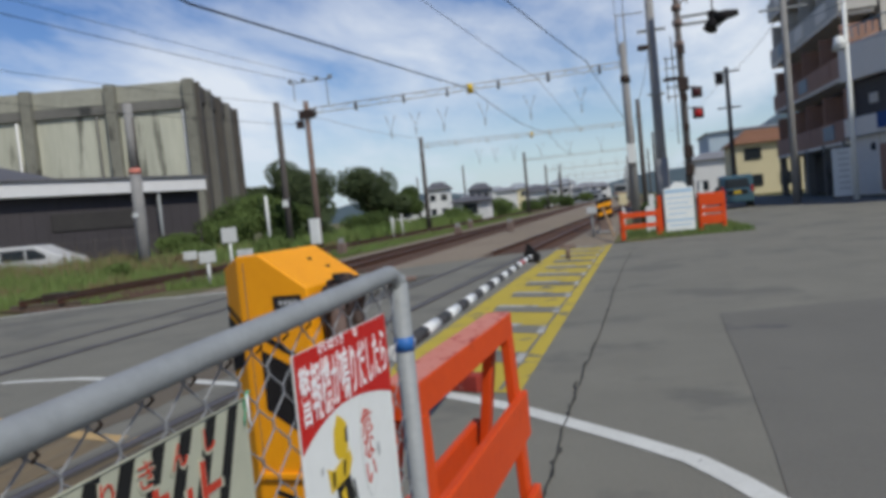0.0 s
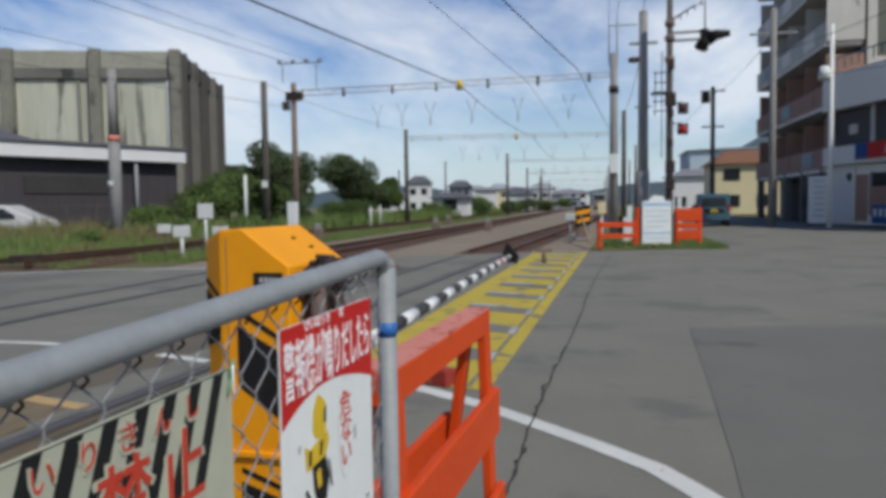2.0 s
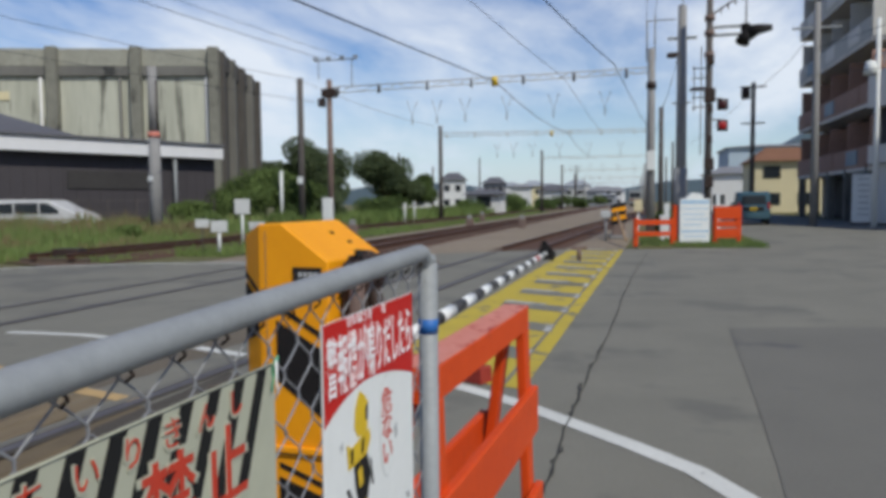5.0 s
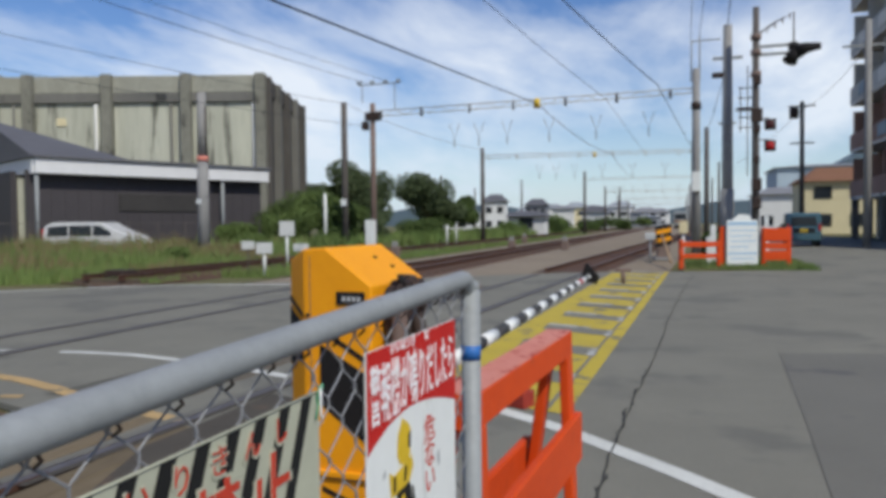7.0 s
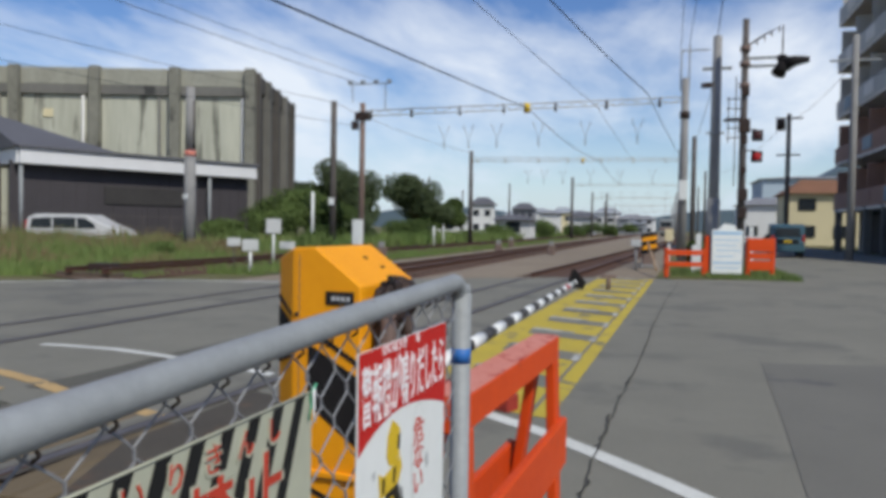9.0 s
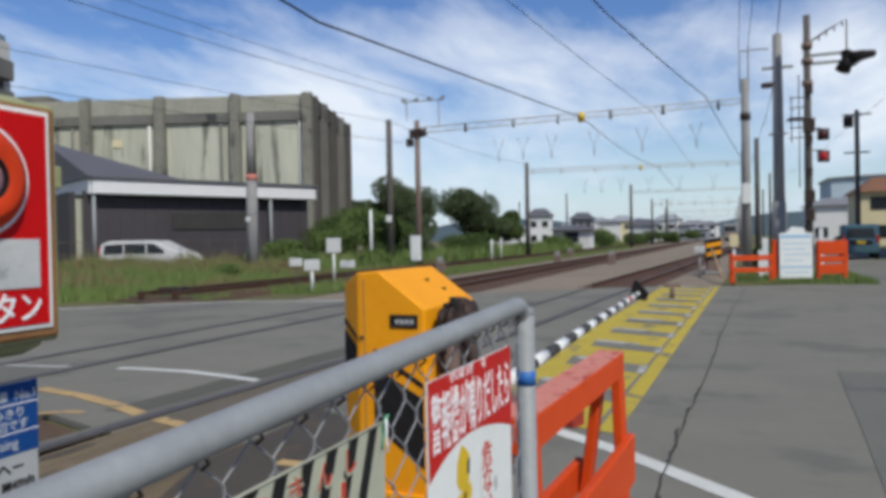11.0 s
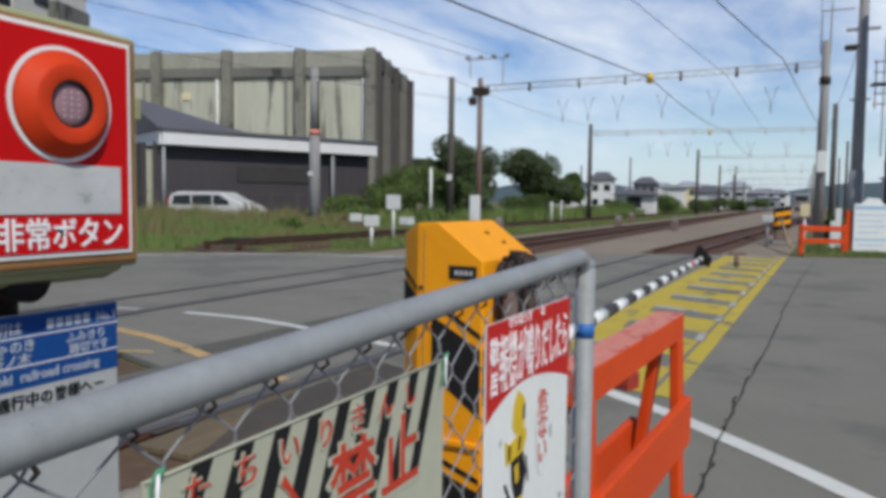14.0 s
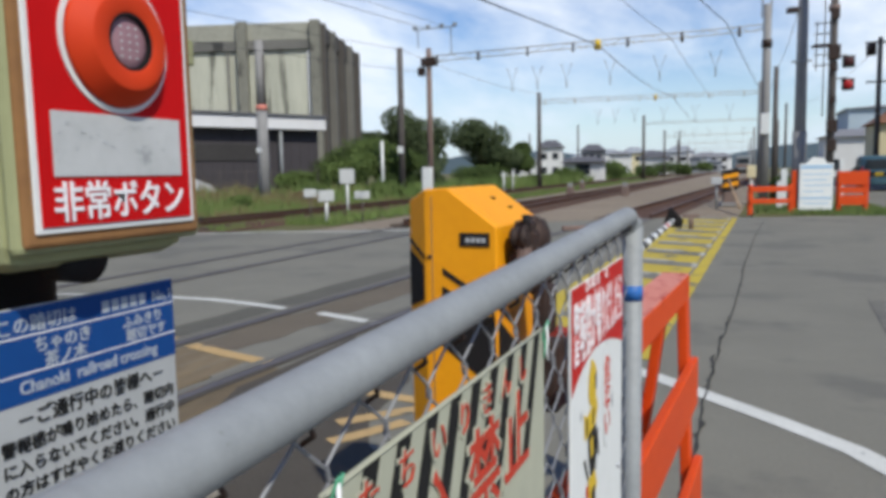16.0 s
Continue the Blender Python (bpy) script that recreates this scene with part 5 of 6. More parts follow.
wire([(0.95, 34.1, 7.2), (1.4, 58.4, 6.9), (2.2, 92, 7.0)], 0.014, 0.4)
wire([(1.75, 27, 6.85), (1.75, 44, 6.4), (2.1, 70, 7.2)], 0.012, 0.3)
wire([(8.8, 39.7, 9.6), (8.3, 55.3, 8.9), (7.2, 96, 8.4)], 0.014, 0.4)
wire([(13.0, 14, 8.2), (8.8, 39.7, 8.6)], 0.014, 0.4)
wire([(14.5, 20, 6.0), (8.8, 39.7, 7.4)], 0.012, 0.4)

# ---- old concrete warehouse ----
BA = math.degrees(math.atan2(48.95 - 43.76, -29.14 + 45.66))
wh = thing("concrete_warehouse", pose(-29.14, 48.95, 0, 0, 0, BA), "stained windowless concrete warehouse with ribbed walls", "warehouse")
BAY, NB, WD, HT = 5.9, 5, 14.0, 12.75
part("front_wall", box((-BAY * NB / 2, 0.35, 5.6), (BAY * NB, 0.3, 11.2)), CONCRETE, wh)
# side wall, side parapet and most side pillars carry painted shade
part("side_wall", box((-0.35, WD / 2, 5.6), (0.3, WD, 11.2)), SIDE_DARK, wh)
part("back_wall", box((-BAY * NB / 2, WD, 5.6), (BAY * NB, 0.3, 11.2)), CONCRETE, wh)
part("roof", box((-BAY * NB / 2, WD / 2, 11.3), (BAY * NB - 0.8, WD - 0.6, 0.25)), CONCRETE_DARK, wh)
part("parapet", box((-BAY * NB / 2, 0.25, 12.05), (BAY * NB, 0.42, 1.25), 0, 0.03), CONCRETE_CAP, wh)
# eave beam is a darker band below the parapet
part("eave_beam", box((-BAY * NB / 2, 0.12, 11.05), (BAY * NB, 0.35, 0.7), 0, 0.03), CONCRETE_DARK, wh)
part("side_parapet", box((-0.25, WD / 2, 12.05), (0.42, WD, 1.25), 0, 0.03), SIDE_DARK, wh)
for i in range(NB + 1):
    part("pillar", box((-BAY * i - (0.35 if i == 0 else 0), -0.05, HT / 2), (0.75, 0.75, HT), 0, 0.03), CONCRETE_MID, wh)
    if i < NB:
        part("down_pipe", tube([(-BAY * i - 0.95 - 0.25 * (i % 2), 0.05, 0), (-BAY * i - 0.95 - 0.25 * (i % 2), 0.05, 10.6)], 0.10, 8), HOUSE_WHITE if i % 2 == 0 else CONCRETE_DARK, wh)
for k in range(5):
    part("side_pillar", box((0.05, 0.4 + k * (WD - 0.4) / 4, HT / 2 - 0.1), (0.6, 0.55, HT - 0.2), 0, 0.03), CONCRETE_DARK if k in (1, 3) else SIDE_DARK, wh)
part("broken_vent", box((-BAY * 2 - 3.6, 0.17, 9.3), (0.7, 0.1, 0.6)), HOUSE_CREAM, wh)
part("roof_hut", box((-BAY * 4.2, 2.2, 12.8), (7.5, 3.5, 0.9), 0, 0.05), CONCRETE_DARK, wh)

tb = thing("apartment_block_far", pose(-57, 37, 0, 0, 0, 20), "distant grey apartment block rising behind roofs", "apartment block")
part("tower", box((0, 0, 8.9), (11, 9, 17.8)), APT_GREY, tb)
for zz in (4.5, 7.3, 10.1, 12.9, 15.3):
    part("side_balcony", box((5.9, 1.5, zz), (0.9, 4.2, 1.5), 0, 0.03), CONCRETE_DARK, tb)
    # thin dark plate on the wall paints the shade below the balcony
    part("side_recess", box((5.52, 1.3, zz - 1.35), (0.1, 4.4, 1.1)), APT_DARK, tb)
    part("window", box((5.53, 4.0, zz + 0.4), (0.1, 0.6, 1.0)), GLASS_DARK, tb)
    part("window", box((5.53, -1.4, zz + 0.9), (0.1, 1.6, 1.5)), GLASS_DARK, tb)
part("roof_tank", box((3.2, -1.8, 18.5), (4.4, 5.4, 1.6)), APT_DARK, tb)
part("roof_rail", box((5.2, 2.2, 18.1), (0.06, 4.4, 0.5)), RAILING_BLUE, tb)
part("parapet", box((0, -4.3, 18.0), (11, 0.4, 0.6)), CONCRETE_MID, tb)
part("stair_tower", box((-4.5, -1, 9.6), (6, 8, 19.2)), CONCRETE_DARK, tb)
for k in range(7):
    part("balcony_front", box((1.2, -4.9, 2.2 + k * 2.8), (7.6, 0.8, 1.0), 0, 0.03), CONCRETE_MID, tb)
for fl_i in range(6):
    for wi in range(3):
        w_ = part("window", box((0.2 + wi * 2.2, -4.5, 3 + fl_i * 2.9), (1.3, 0.12, 1.4)), GLASS_DARK, tb)

# ---- low black building with white fascia ----
ea = math.degrees(math.atan2(38.14 - 26.95, -22.63 + 28.17))
sh = thing("black_shop", pose(-28.17, 26.95, 0, 0, 0, ea), "low black-clad building with broad white fascia", "building")
FL = 12.5
part("front_wall", box((FL / 2 - 0.2, 0.65, 2.0), (FL, 0.25, 4.1)), CLAD_BLACK, sh)
part("side_wall", box((-0.4, 9.5, 2.0), (0.25, 15.5, 4.1)), CLAD_BLACK, sh)
part("dark_door", box((6.3, 0.5, 2.6), (4.5, 0.08, 0.9), 0, 0.02), APT_DARK, sh)
part("cladding_rib", boxes([((0.3 + i * 0.6, 0.515, 2.0), (0.05, 0.03, 4.0)) for i in range(20)]), CLAD_BLACK, sh)
part("fascia_front", box((FL / 2, 0, 4.25), (FL, 0.2, 0.72), 0, 0.02), FASCIA, sh)
part("fascia_side", box((0.0, 8, 4.25), (0.2, 15.8, 0.72), 0, 0.02), FASCIA, sh)
part("gutter", box((FL / 2, -0.08, 4.66), (FL + 0.2, 0.3, 0.14), 0, 0.03), ROOF_GREY, sh)
part("gutter_side", box((-0.08, 8, 4.66), (0.3, 16, 0.14), 0, 0.03), ROOF_GREY, sh)
rf = bmesh.new()
v = [rf.verts.new(p) for p in ((-0.2, -0.1, 4.72), (4.4, -0.1, 4.72), (4.4, 14, 4.72), (-0.2, 14, 4.72), (0.3, 6.8, 7.0), (-0.2, 6.8, 7.0))]
for f in ((0, 1, 4, 5), (1, 2, 4), (2, 3, 5, 4), (3, 0, 5), (0, 3, 2, 1)):
    rf.faces.new([v[i] for i in f])
bmesh.ops.recalc_face_normals(rf, faces=rf.faces)
part("roof", rf, ROOF_GREY, sh)
part("flat_roof", box((FL / 2, 8, 4.66), (FL, 16, 0.1)), ROOF_GREY, sh)
part("soffit", box((FL / 2, 0.3, 3.92), (FL, 0.6, 0.06)), ROOF_GREY, sh)
for px in (0.1, 9.6):
    part("column", tube([(px, 0.1, 0.0), (px, 0.1, 3.95)], 0.09, 10), GALV, sh)
part("plinth", box((0.4, 0.2, 0.1), (1.8, 0.5, 0.25), 0, 0.03), SIGN_WHITE, sh)
part("wire_fence", boxes([((-2 + i * 1.5, -0.6, 0.8), (0.05, 0.05, 1.7)) for i in range(10)] + [((4.7, -0.6, 1.55), (13.5, 0.03, 0.03)), ((4.7, -0.6, 1.0), (13.5, 0.02, 0.02))]), POLE_DARK, sh)


def wheel(root, x, y, r, w, side):
    t = part("wheel", tube([(x, y - w / 2, r), (x, y + w / 2, r)], r, 20), TYRE, root)
    part("rim", tube([(x, y + side * w / 2 - 0.01, r), (x, y + side * (w / 2 + 0.012), r)], r * 0.62, 16), GALV, t)


def vehicle(name, m, length, width, prof, glass_prof, paint, label, nose=0.0):
    """A van from its side outline (x, z), with windows, wheels and lamps; its front points along +x."""
    root = thing(name, m, label, "car")
    part("body", prism(prof, width, "xz", -width / 2, 0.05), paint, root)
    for s in (-1, 1):
        for k, gp in enumerate(glass_prof):
            part("side_window", prism(gp, 0.02, "xz", s * (width / 2 + 0.003) - 0.01), GLASS_DARK, root)
        for wx in (0.65, length - 0.75):
            wheel(root, wx, s * (width / 2 - 0.09), 0.29, 0.19, s)
    return root


van = vehicle("parked_minivan", pose(-26.8, 26.5, -0.06, 0, 0, 17), 4.3, 1.7,
              [(0.0, 0.28), (0.0, 0.95), (0.12, 1.48), (0.5, 1.63), (2.6, 1.63), (3.3, 1.26), (4.0, 0.98), (4.25, 0.75), (4.3, 0.28)],
              [[(0.22, 1.02), (0.3, 1.44), (1.15, 1.49), (1.15, 1.02)], [(1.22, 1.02), (1.22, 1.49), (2.2, 1.49), (2.2, 1.02)], [(2.27, 1.02), (2.27, 1.49), (2.6, 1.47), (3.05, 1.18), (3.05, 1.02)]],
              CAR_WHITE, "white minivan parked behind tall grass")
part("tail_lamp", box((0.03, -0.8, 1.1), (0.08, 0.12, 0.5), 0, 0.02), LIGHT_RED, van)
car = vehicle("hatchback_car", pose(6.24, 40.8, 0, 0, 0, 86), 3.4, 1.58,
              [(0.0, 0.30), (-0.02, 0.75), (0.05, 0.98), (0.16, 1.60), (0.4, 1.72), (2.1, 1.72), (2.7, 1.15), (3.2, 0.98), (3.38, 0.7), (3.4, 0.28)],
              [[(0.3, 1.02), (0.36, 1.55), (1.3, 1.57), (1.3, 1.02)], [(1.36, 1.02), (1.36, 1.57), (2.05, 1.55), (2.45, 1.12), (2.45, 1.02)]],
              CAR_TEAL, "dark teal kei car driving along the road")
part("rear_window", prism([(-0.62, 1.05), (0.62, 1.05), (0.54, 1.52), (-0.54, 1.52)], 0.03, "yz", 0.045), GLASS_DARK, car)
part("number_plate", box((-0.04, 0, 0.82), (0.02, 0.33, 0.165), 0, 0.004), YELLOW_PLATE, car, "yellow plate with plain bars")
part("plate_bars", boxes([((-0.053, -0.09 + i * 0.06, 0.80), (0.003, 0.035, 0.07)) for i in range(4)]), INK, car)
for s in (-1, 1):
    part("tail_lamp", box((0.0, s * 0.72, 0.98), (0.06, 0.10, 0.36), 0, 0.02), LIGHT_RED, car)
    part("mirror", box((2.35, s * 0.87, 1.1), (0.12, 0.16, 0.14), 0, 0.03), CAR_TEAL, car)
part("bumper", box((-0.03, 0, 0.45), (0.10, 1.44, 0.28), 0, 0.04), CAR_TEAL, car)
part("rear_panel", box((-0.012, 0, 0.82), (0.02, 1.0, 0.22), 0, 0.004), BLACK, car)

# ---- apartment building over shops ----
ap = thing("apartment_building", pose(12.6, 61.0, 0, 0, 0, -90), "grey and brown apartment building with stacked balconies over shops", "apartment building")
# local x runs towards the camera along the street, local y away from the road is +y
AL, FH = 16.5, 3.45
# balcony back wall and ground recess are coloured dark for the shade inside
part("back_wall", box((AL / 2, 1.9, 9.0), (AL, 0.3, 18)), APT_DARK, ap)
part("core", box((AL / 2, 7, 9.5), (AL, 10, 19)), APT_GREY, ap)
part("end_wall", box((0.15, 5.5, 9.0), (0.3, 8, 18)), APT_GREY, ap)
for f in range(1, 6):
    z = f * FH - 0.5
    mt = APT_BROWN if f < 3 else APT_GREY
    part("balcony_slab", box((AL / 2 - 0.3, 0.9, z), (AL + 0.6, 2.0, 0.22), 0, 0.02), APT_LIGHT, ap)
    bf = part("balcony_front", box((AL / 2 - 0.3, -0.05, z + 0.65), (AL + 0.6, 0.14, 1.15), 0, 0.02), mt, ap)
    part("balcony_end", box((-0.55, 0.9, z + 0.65), (0.14, 1.9, 1.15), 0, 0.02), RAILING_BLUE if f % 2 else mt, ap)
    for k in range(3):
        part("railing_panel", box((3.2 + k * 5.2, -0.14, z + 0.68), (2.2, 0.05, 0.85), 0, 0.01), RAILING_BLUE if (k + f) % 3 == 0 else (APT_BROWN if f < 3 else APT_LIGHT), ap)
    for k in range(4):
        w_ = part("window", box((2.2 + k * 4.1, 1.72, z + 1.35), (2.1, 0.1, 1.9), 0, 0.01), GLASS_DARK, ap)
        part("window_frame", boxes([((2.2 + k * 4.1, 1.66, z + 1.35 + s * 0.97), (2.2, 0.06, 0.06)) for s in (-1, 1)] + [((2.2 + k * 4.1, 1.66, z + 1.35), (0.05, 0.06, 1.9))]), GALV, w_)
    for k in range(5):
        part("partition", box((0.2 + k * 4.1, 0.9, z + 1.5), (0.14, 1.9, 2.7)), APT_GREY if f > 2 else APT_BROWN, ap)
for k in range(5):
    part("ground_column", box((0.2 + k * 4.0, 0.1, 1.5), (0.45, 0.45, 3.1), 0, 0.02), CONCRETE_DARK, ap)
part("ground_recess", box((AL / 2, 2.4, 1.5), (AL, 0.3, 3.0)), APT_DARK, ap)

sp = thing("shop_building", pose(12.75, 44.4, 0, 0, 0, -75), "two-storey shop with grey panel front and red sign", "shop")
part("core", box((9, 5.4, 3.3), (18, 10, 6.6)), APT_GREY, sp)
part("upper_panel", box((9, -0.15, 7.05), (18, 0.5, 1.9), 0, 0.03), APT_LIGHT, sp)
part("dark_glazing", box((9, 0.30, 5.02), (18, 0.25, 2.16)), CLAD_BLACK, sp)
for i in range(6):
    part("glazing_post", box((0.15 + i * 3.5, 0.12, 5.02), (0.22 if i else 0.30, 0.14, 2.14), 0, 0.01), APT_GREY, sp)
part("canopy_band", box((9, -0.10, 3.66), (18.1, 0.40, 0.96), 0, 0.03), APT_LIGHT, sp)
part("canopy_soffit", box((9, -0.12, 3.15), (18.0, 0.34, 0.05)), APT_GREY, sp)
part("lower_wall", box((9, 0.2, 1.56), (18, 0.4, 3.12), 0, 0.02), APT_LIGHT, sp)
for i in range(3):
    part("wall_plate", box((2.0 + i * 5.5, 0.15, 5.0), (0.7, 0.06, 0.5), 0, 0.01), APT_GREY, sp)
part("red_sign", box((8.3, -0.345, 3.75), (8.6, 0.10, 0.80), 0, 0.02), SIGN_RED, sp)
part("blue_sign_end", box((3.5, -0.355, 3.75), (1.0, 0.12, 0.80), 0, 0.02), SIGN_BLUE, sp)
letters("sign_writing", "ハッピー", 0.62, pose(6.6, -0.402, 3.52, 90, 0, 0), INK_WHITE, sp, 1.1)
part("round_vent", tube([(2.0, -0.06, 2.5), (2.0, 0.05, 2.5)], 0.22, 16), APT_DARK, sp)
for wx, ww, z0, z1 in ((4.6, 1.5, 1.95, 2.65), (7.6, 2.6, 1.9, 2.8), (11.0, 2.6, 1.9, 2.8), (14.6, 2.6, 1.9, 2.8)):
    w_ = part("window", box((wx, -0.02, (z0 + z1) / 2), (ww, 0.08, z1 - z0), 0, 0.01), GLASS_DARK, sp)
    for s_ in (-1, 1):
        part("frame", box((wx + s_ * ww / 2, -0.04, (z0 + z1) / 2), (0.08, 0.10, z1 - z0 + 0.1)), GALV, w_)
    if ww > 2:
        for i in range(9):
            part("slat", box((wx - 1.2 + i * 0.3, -0.08, 1.42), (0.22, 0.05, 0.85)), HOUSE_WHITE, sp)
part("shutter", box((3.0, -0.01, 1.4), (1.0, 0.06, 2.4), 0, 0.01), APT_BROWN, sp)
for i in range(7):
    part("wall_board", box((3.72 + i * 0.27, -0.005, 1.55), (0.25, 0.03, 2.1), 0, 0.005), APT_BROWN, sp)
for x_ in (2.42, 5.75):
    part("pilaster", box((x_, -0.04, 1.56), (0.22, 0.14, 3.1), 0, 0.02), APT_LIGHT, sp)
part("upper_floor", box((11, 1.5, 10.2), (14, 3, 3.6)), HOUSE_CREAM, sp)
part("terrace_rail", boxes([((9, -0.1, 8.9), (18, 0.06, 0.06))] + [((0.3 + i * 0.6, -0.1, 8.6), (0.05, 0.05, 0.6)) for i in range(30)]), RAILING_BLUE, sp)
ws = thing("standing_sign", pose(11.55, 41.6, 0, 0, 0, -18), "tall white standing signboard by the shop", "signboard")
part("panel", box((0, 0, 1.3), (1.05, 0.3, 2.5), 0, 0.02), SIGN_WHITE, ws)
part("bars", boxes([((0, -0.155, 0.5 + i * 0.3), (0.5, 0.01, 0.1)) for i in range(7)]), PLATE_GREY, ws)
part("foot", box((0, 0, 0.05), (1.1, 0.4, 0.1), 0, 0.01), DARK_METAL, ws)
bb = thing("blue_bench", pose(13.2, 37.5, 0, 0, 0, -90), "blue low banner stand by the shop wall", "stand")
part("panel", box((0, 0, 0.6), (2.4, 0.3, 0.9), 0, 0.05), SIGN_BLUE, bb)
for i in range(3):
    part("disc", box((-0.7 + i * 0.7, -0.16, 0.68), (0.35, 0.02, 0.35), 0, 0.004), SIGN_WHITE, bb)
apl = pole("utility_pole", 8.8, 39.7, 10.8, 0.19, 0.15, POLE_CONCRETE, "concrete street pole with cross arm by shops", "utility pole")
part("cross_arm", box((0, 0, 9.6), (2.2, 0.1, 0.1)), GALV, apl)
gl = pole("street_lamp", 10.6, 36.6, 9.2, 0.13, 0.09, SIGN_WHITE, "white street lamp post with round globe", "street lamp")
part("globe", tube([(-0.3, 0, 6.75), (-0.3, 0, 7.1), (-0.3, 0, 7.35)], 0.3, 14, 0.18), SIGN_WHITE, gl)
up = pole("utility_pole", 8.3, 55.3, 9.4, 0.17, 0.14, POLE_DARK, "dark utility pole with transformer along the road", "utility pole")
part("cross_arm", box((0, 0, 9.1), (1.7, 0.1, 0.1)), DARK_METAL, up)
part("cross_arm", box((0, 0, 6.6), (1.5, 0.1, 0.1)), DARK_METAL, up)
part("transformer", tube([(-0.5, 0, 8.3), (-0.5, 0, 9.0)], 0.3, 12), DARK_METAL, up)


# ---- houses ----
def house(x, y, w, d, h, roof_h, rz, wall, roof, label, windows=2, group="distant houses"):
    root = thing("house", pose(x, y, 0, 0, 0, rz), label, "house", group)
    part("wall", box((0, 0, h / 2), (w, d, h)), wall, root)
    bm = bmesh.new()
    o = 0.5
    v = [bm.verts.new(p) for p in ((-w / 2 - o, -d / 2 - o, h), (w / 2 + o, -d / 2 - o, h), (w / 2 + o, d / 2 + o, h), (-w / 2 - o, d / 2 + o, h), (-w / 4, 0, h + roof_h), (w / 4, 0, h + roof_h))]
    for f in ((0, 1, 5, 4), (1, 2, 5), (2, 3, 4, 5), (3, 0, 4), (0, 3, 2, 1)):
        bm.faces.new([v[i] for i in f])
    bmesh.ops.recalc_face_normals(bm, faces=bm.faces)
    part("roof", bm, roof, root)
    for k in range(windows):
        for z in ([1.4, 4.1] if h > 5 else [1.4]):
            part("window", box((-w / 2 + (k + 0.5) * w / windows, -d / 2 - 0.03, z), (min(1.6, w / windows * 0.5), 0.1, 1.2)), GLASS_DARK, root)
    return root


house(15.6, 84.6, 6.5, 8, 5.2, 1.6, 0, HOUSE_CREAM, ROOF_BROWN, "cream house with brown hipped roof along the road", 2)
house(13.5, 101, 8, 7, 4.6, 1.0, 0, HOUSE_WHITE, HOUSE_GREY, "white house with grey roof down the road", 3)
house(26, 130, 22, 14, 9.5, 0.8, 0, PALE_BLUE, HOUSE_GREY, "pale blue-grey large building beyond the houses", 8)
house(-33.4, 141, 4.3, 5, 5.7, 1.5, 8, HOUSE_WHITE, ROOF_GREY, "white house with dark hipped roof across the tracks", 2)
house(-29.5, 165, 4.6, 6, 5.5, 1.5, 4, HOUSE_GREY, ROOF_GREY, "dark grey house across the tracks", 3)
house(-21.4, 150, 3.8, 5, 4.3, 0.7, 2, HOUSE_WHITE, HOUSE_GREY, "low pale house across the tracks", 2)
house(-16.4, 165, 5.2, 6, 3.7, 1.5, -4, HOUSE_WHITE, ROOF_GREY, "white gabled building across the tracks", 2)
house(-44, 150, 6, 6, 3.6, 1.4, 10, HOUSE_WHITE, ROOF_GREY, "pale house behind the trees", 2)
house(-38, 175, 9, 6, 3.0, 1.2, 6, HOUSE_GREY, ROOF_GREY, "low grey house across the tracks", 3)
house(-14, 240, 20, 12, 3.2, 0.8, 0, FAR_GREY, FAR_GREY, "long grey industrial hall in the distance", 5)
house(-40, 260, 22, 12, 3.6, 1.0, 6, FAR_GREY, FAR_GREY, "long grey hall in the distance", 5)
house(-16, 84, 4, 3, 2.2, 0.6, 0, HOUSE_WHITE, ROOF_GREY, "small pale trackside hut", 1)


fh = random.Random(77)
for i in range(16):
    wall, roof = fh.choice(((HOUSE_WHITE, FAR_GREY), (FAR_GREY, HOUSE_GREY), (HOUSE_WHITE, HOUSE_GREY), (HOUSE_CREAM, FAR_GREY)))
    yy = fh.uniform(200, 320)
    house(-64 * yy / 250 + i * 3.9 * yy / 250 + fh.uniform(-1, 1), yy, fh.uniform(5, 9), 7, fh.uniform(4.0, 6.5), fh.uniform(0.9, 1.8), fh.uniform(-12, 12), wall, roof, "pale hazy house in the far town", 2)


# ---- hills on the horizon ----
def ridge(name, pts, y, base, label):
    poly = [(x, h) for x, h in pts]
    return single(name, prism([(pts[0][0], base)] + poly + [(pts[-1][0], base)], 60, "xz", y), HILL, label, "hill", "", "structure")


hr = random.Random(21)
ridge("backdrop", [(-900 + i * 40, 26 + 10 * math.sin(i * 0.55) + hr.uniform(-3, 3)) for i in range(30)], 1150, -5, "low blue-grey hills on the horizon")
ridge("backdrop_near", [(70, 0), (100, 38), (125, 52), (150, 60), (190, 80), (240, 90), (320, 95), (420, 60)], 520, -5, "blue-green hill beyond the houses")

# train waiting far down the line
tr = thing("train", pose(X2(150) + 7.5, 175, 0), "distant train head-on at the far end of track", "train")
part("body", box((0, 0, 2.2), (2.9, 18, 3.0), 0, 0.2), GALV, tr)
part("windscreen", box((0, -9.0, 2.6), (2.3, 0.1, 1.1), 0, 0.05), GLASS_DARK, tr)
part("front_band", box((0, -9.02, 1.6), (2.8, 0.1, 0.35)), ROOF_BROWN, tr)
part("undercarriage", box((0, 0, 0.5), (2.4, 17, 0.7), 0, 0.05), BLACK, tr)

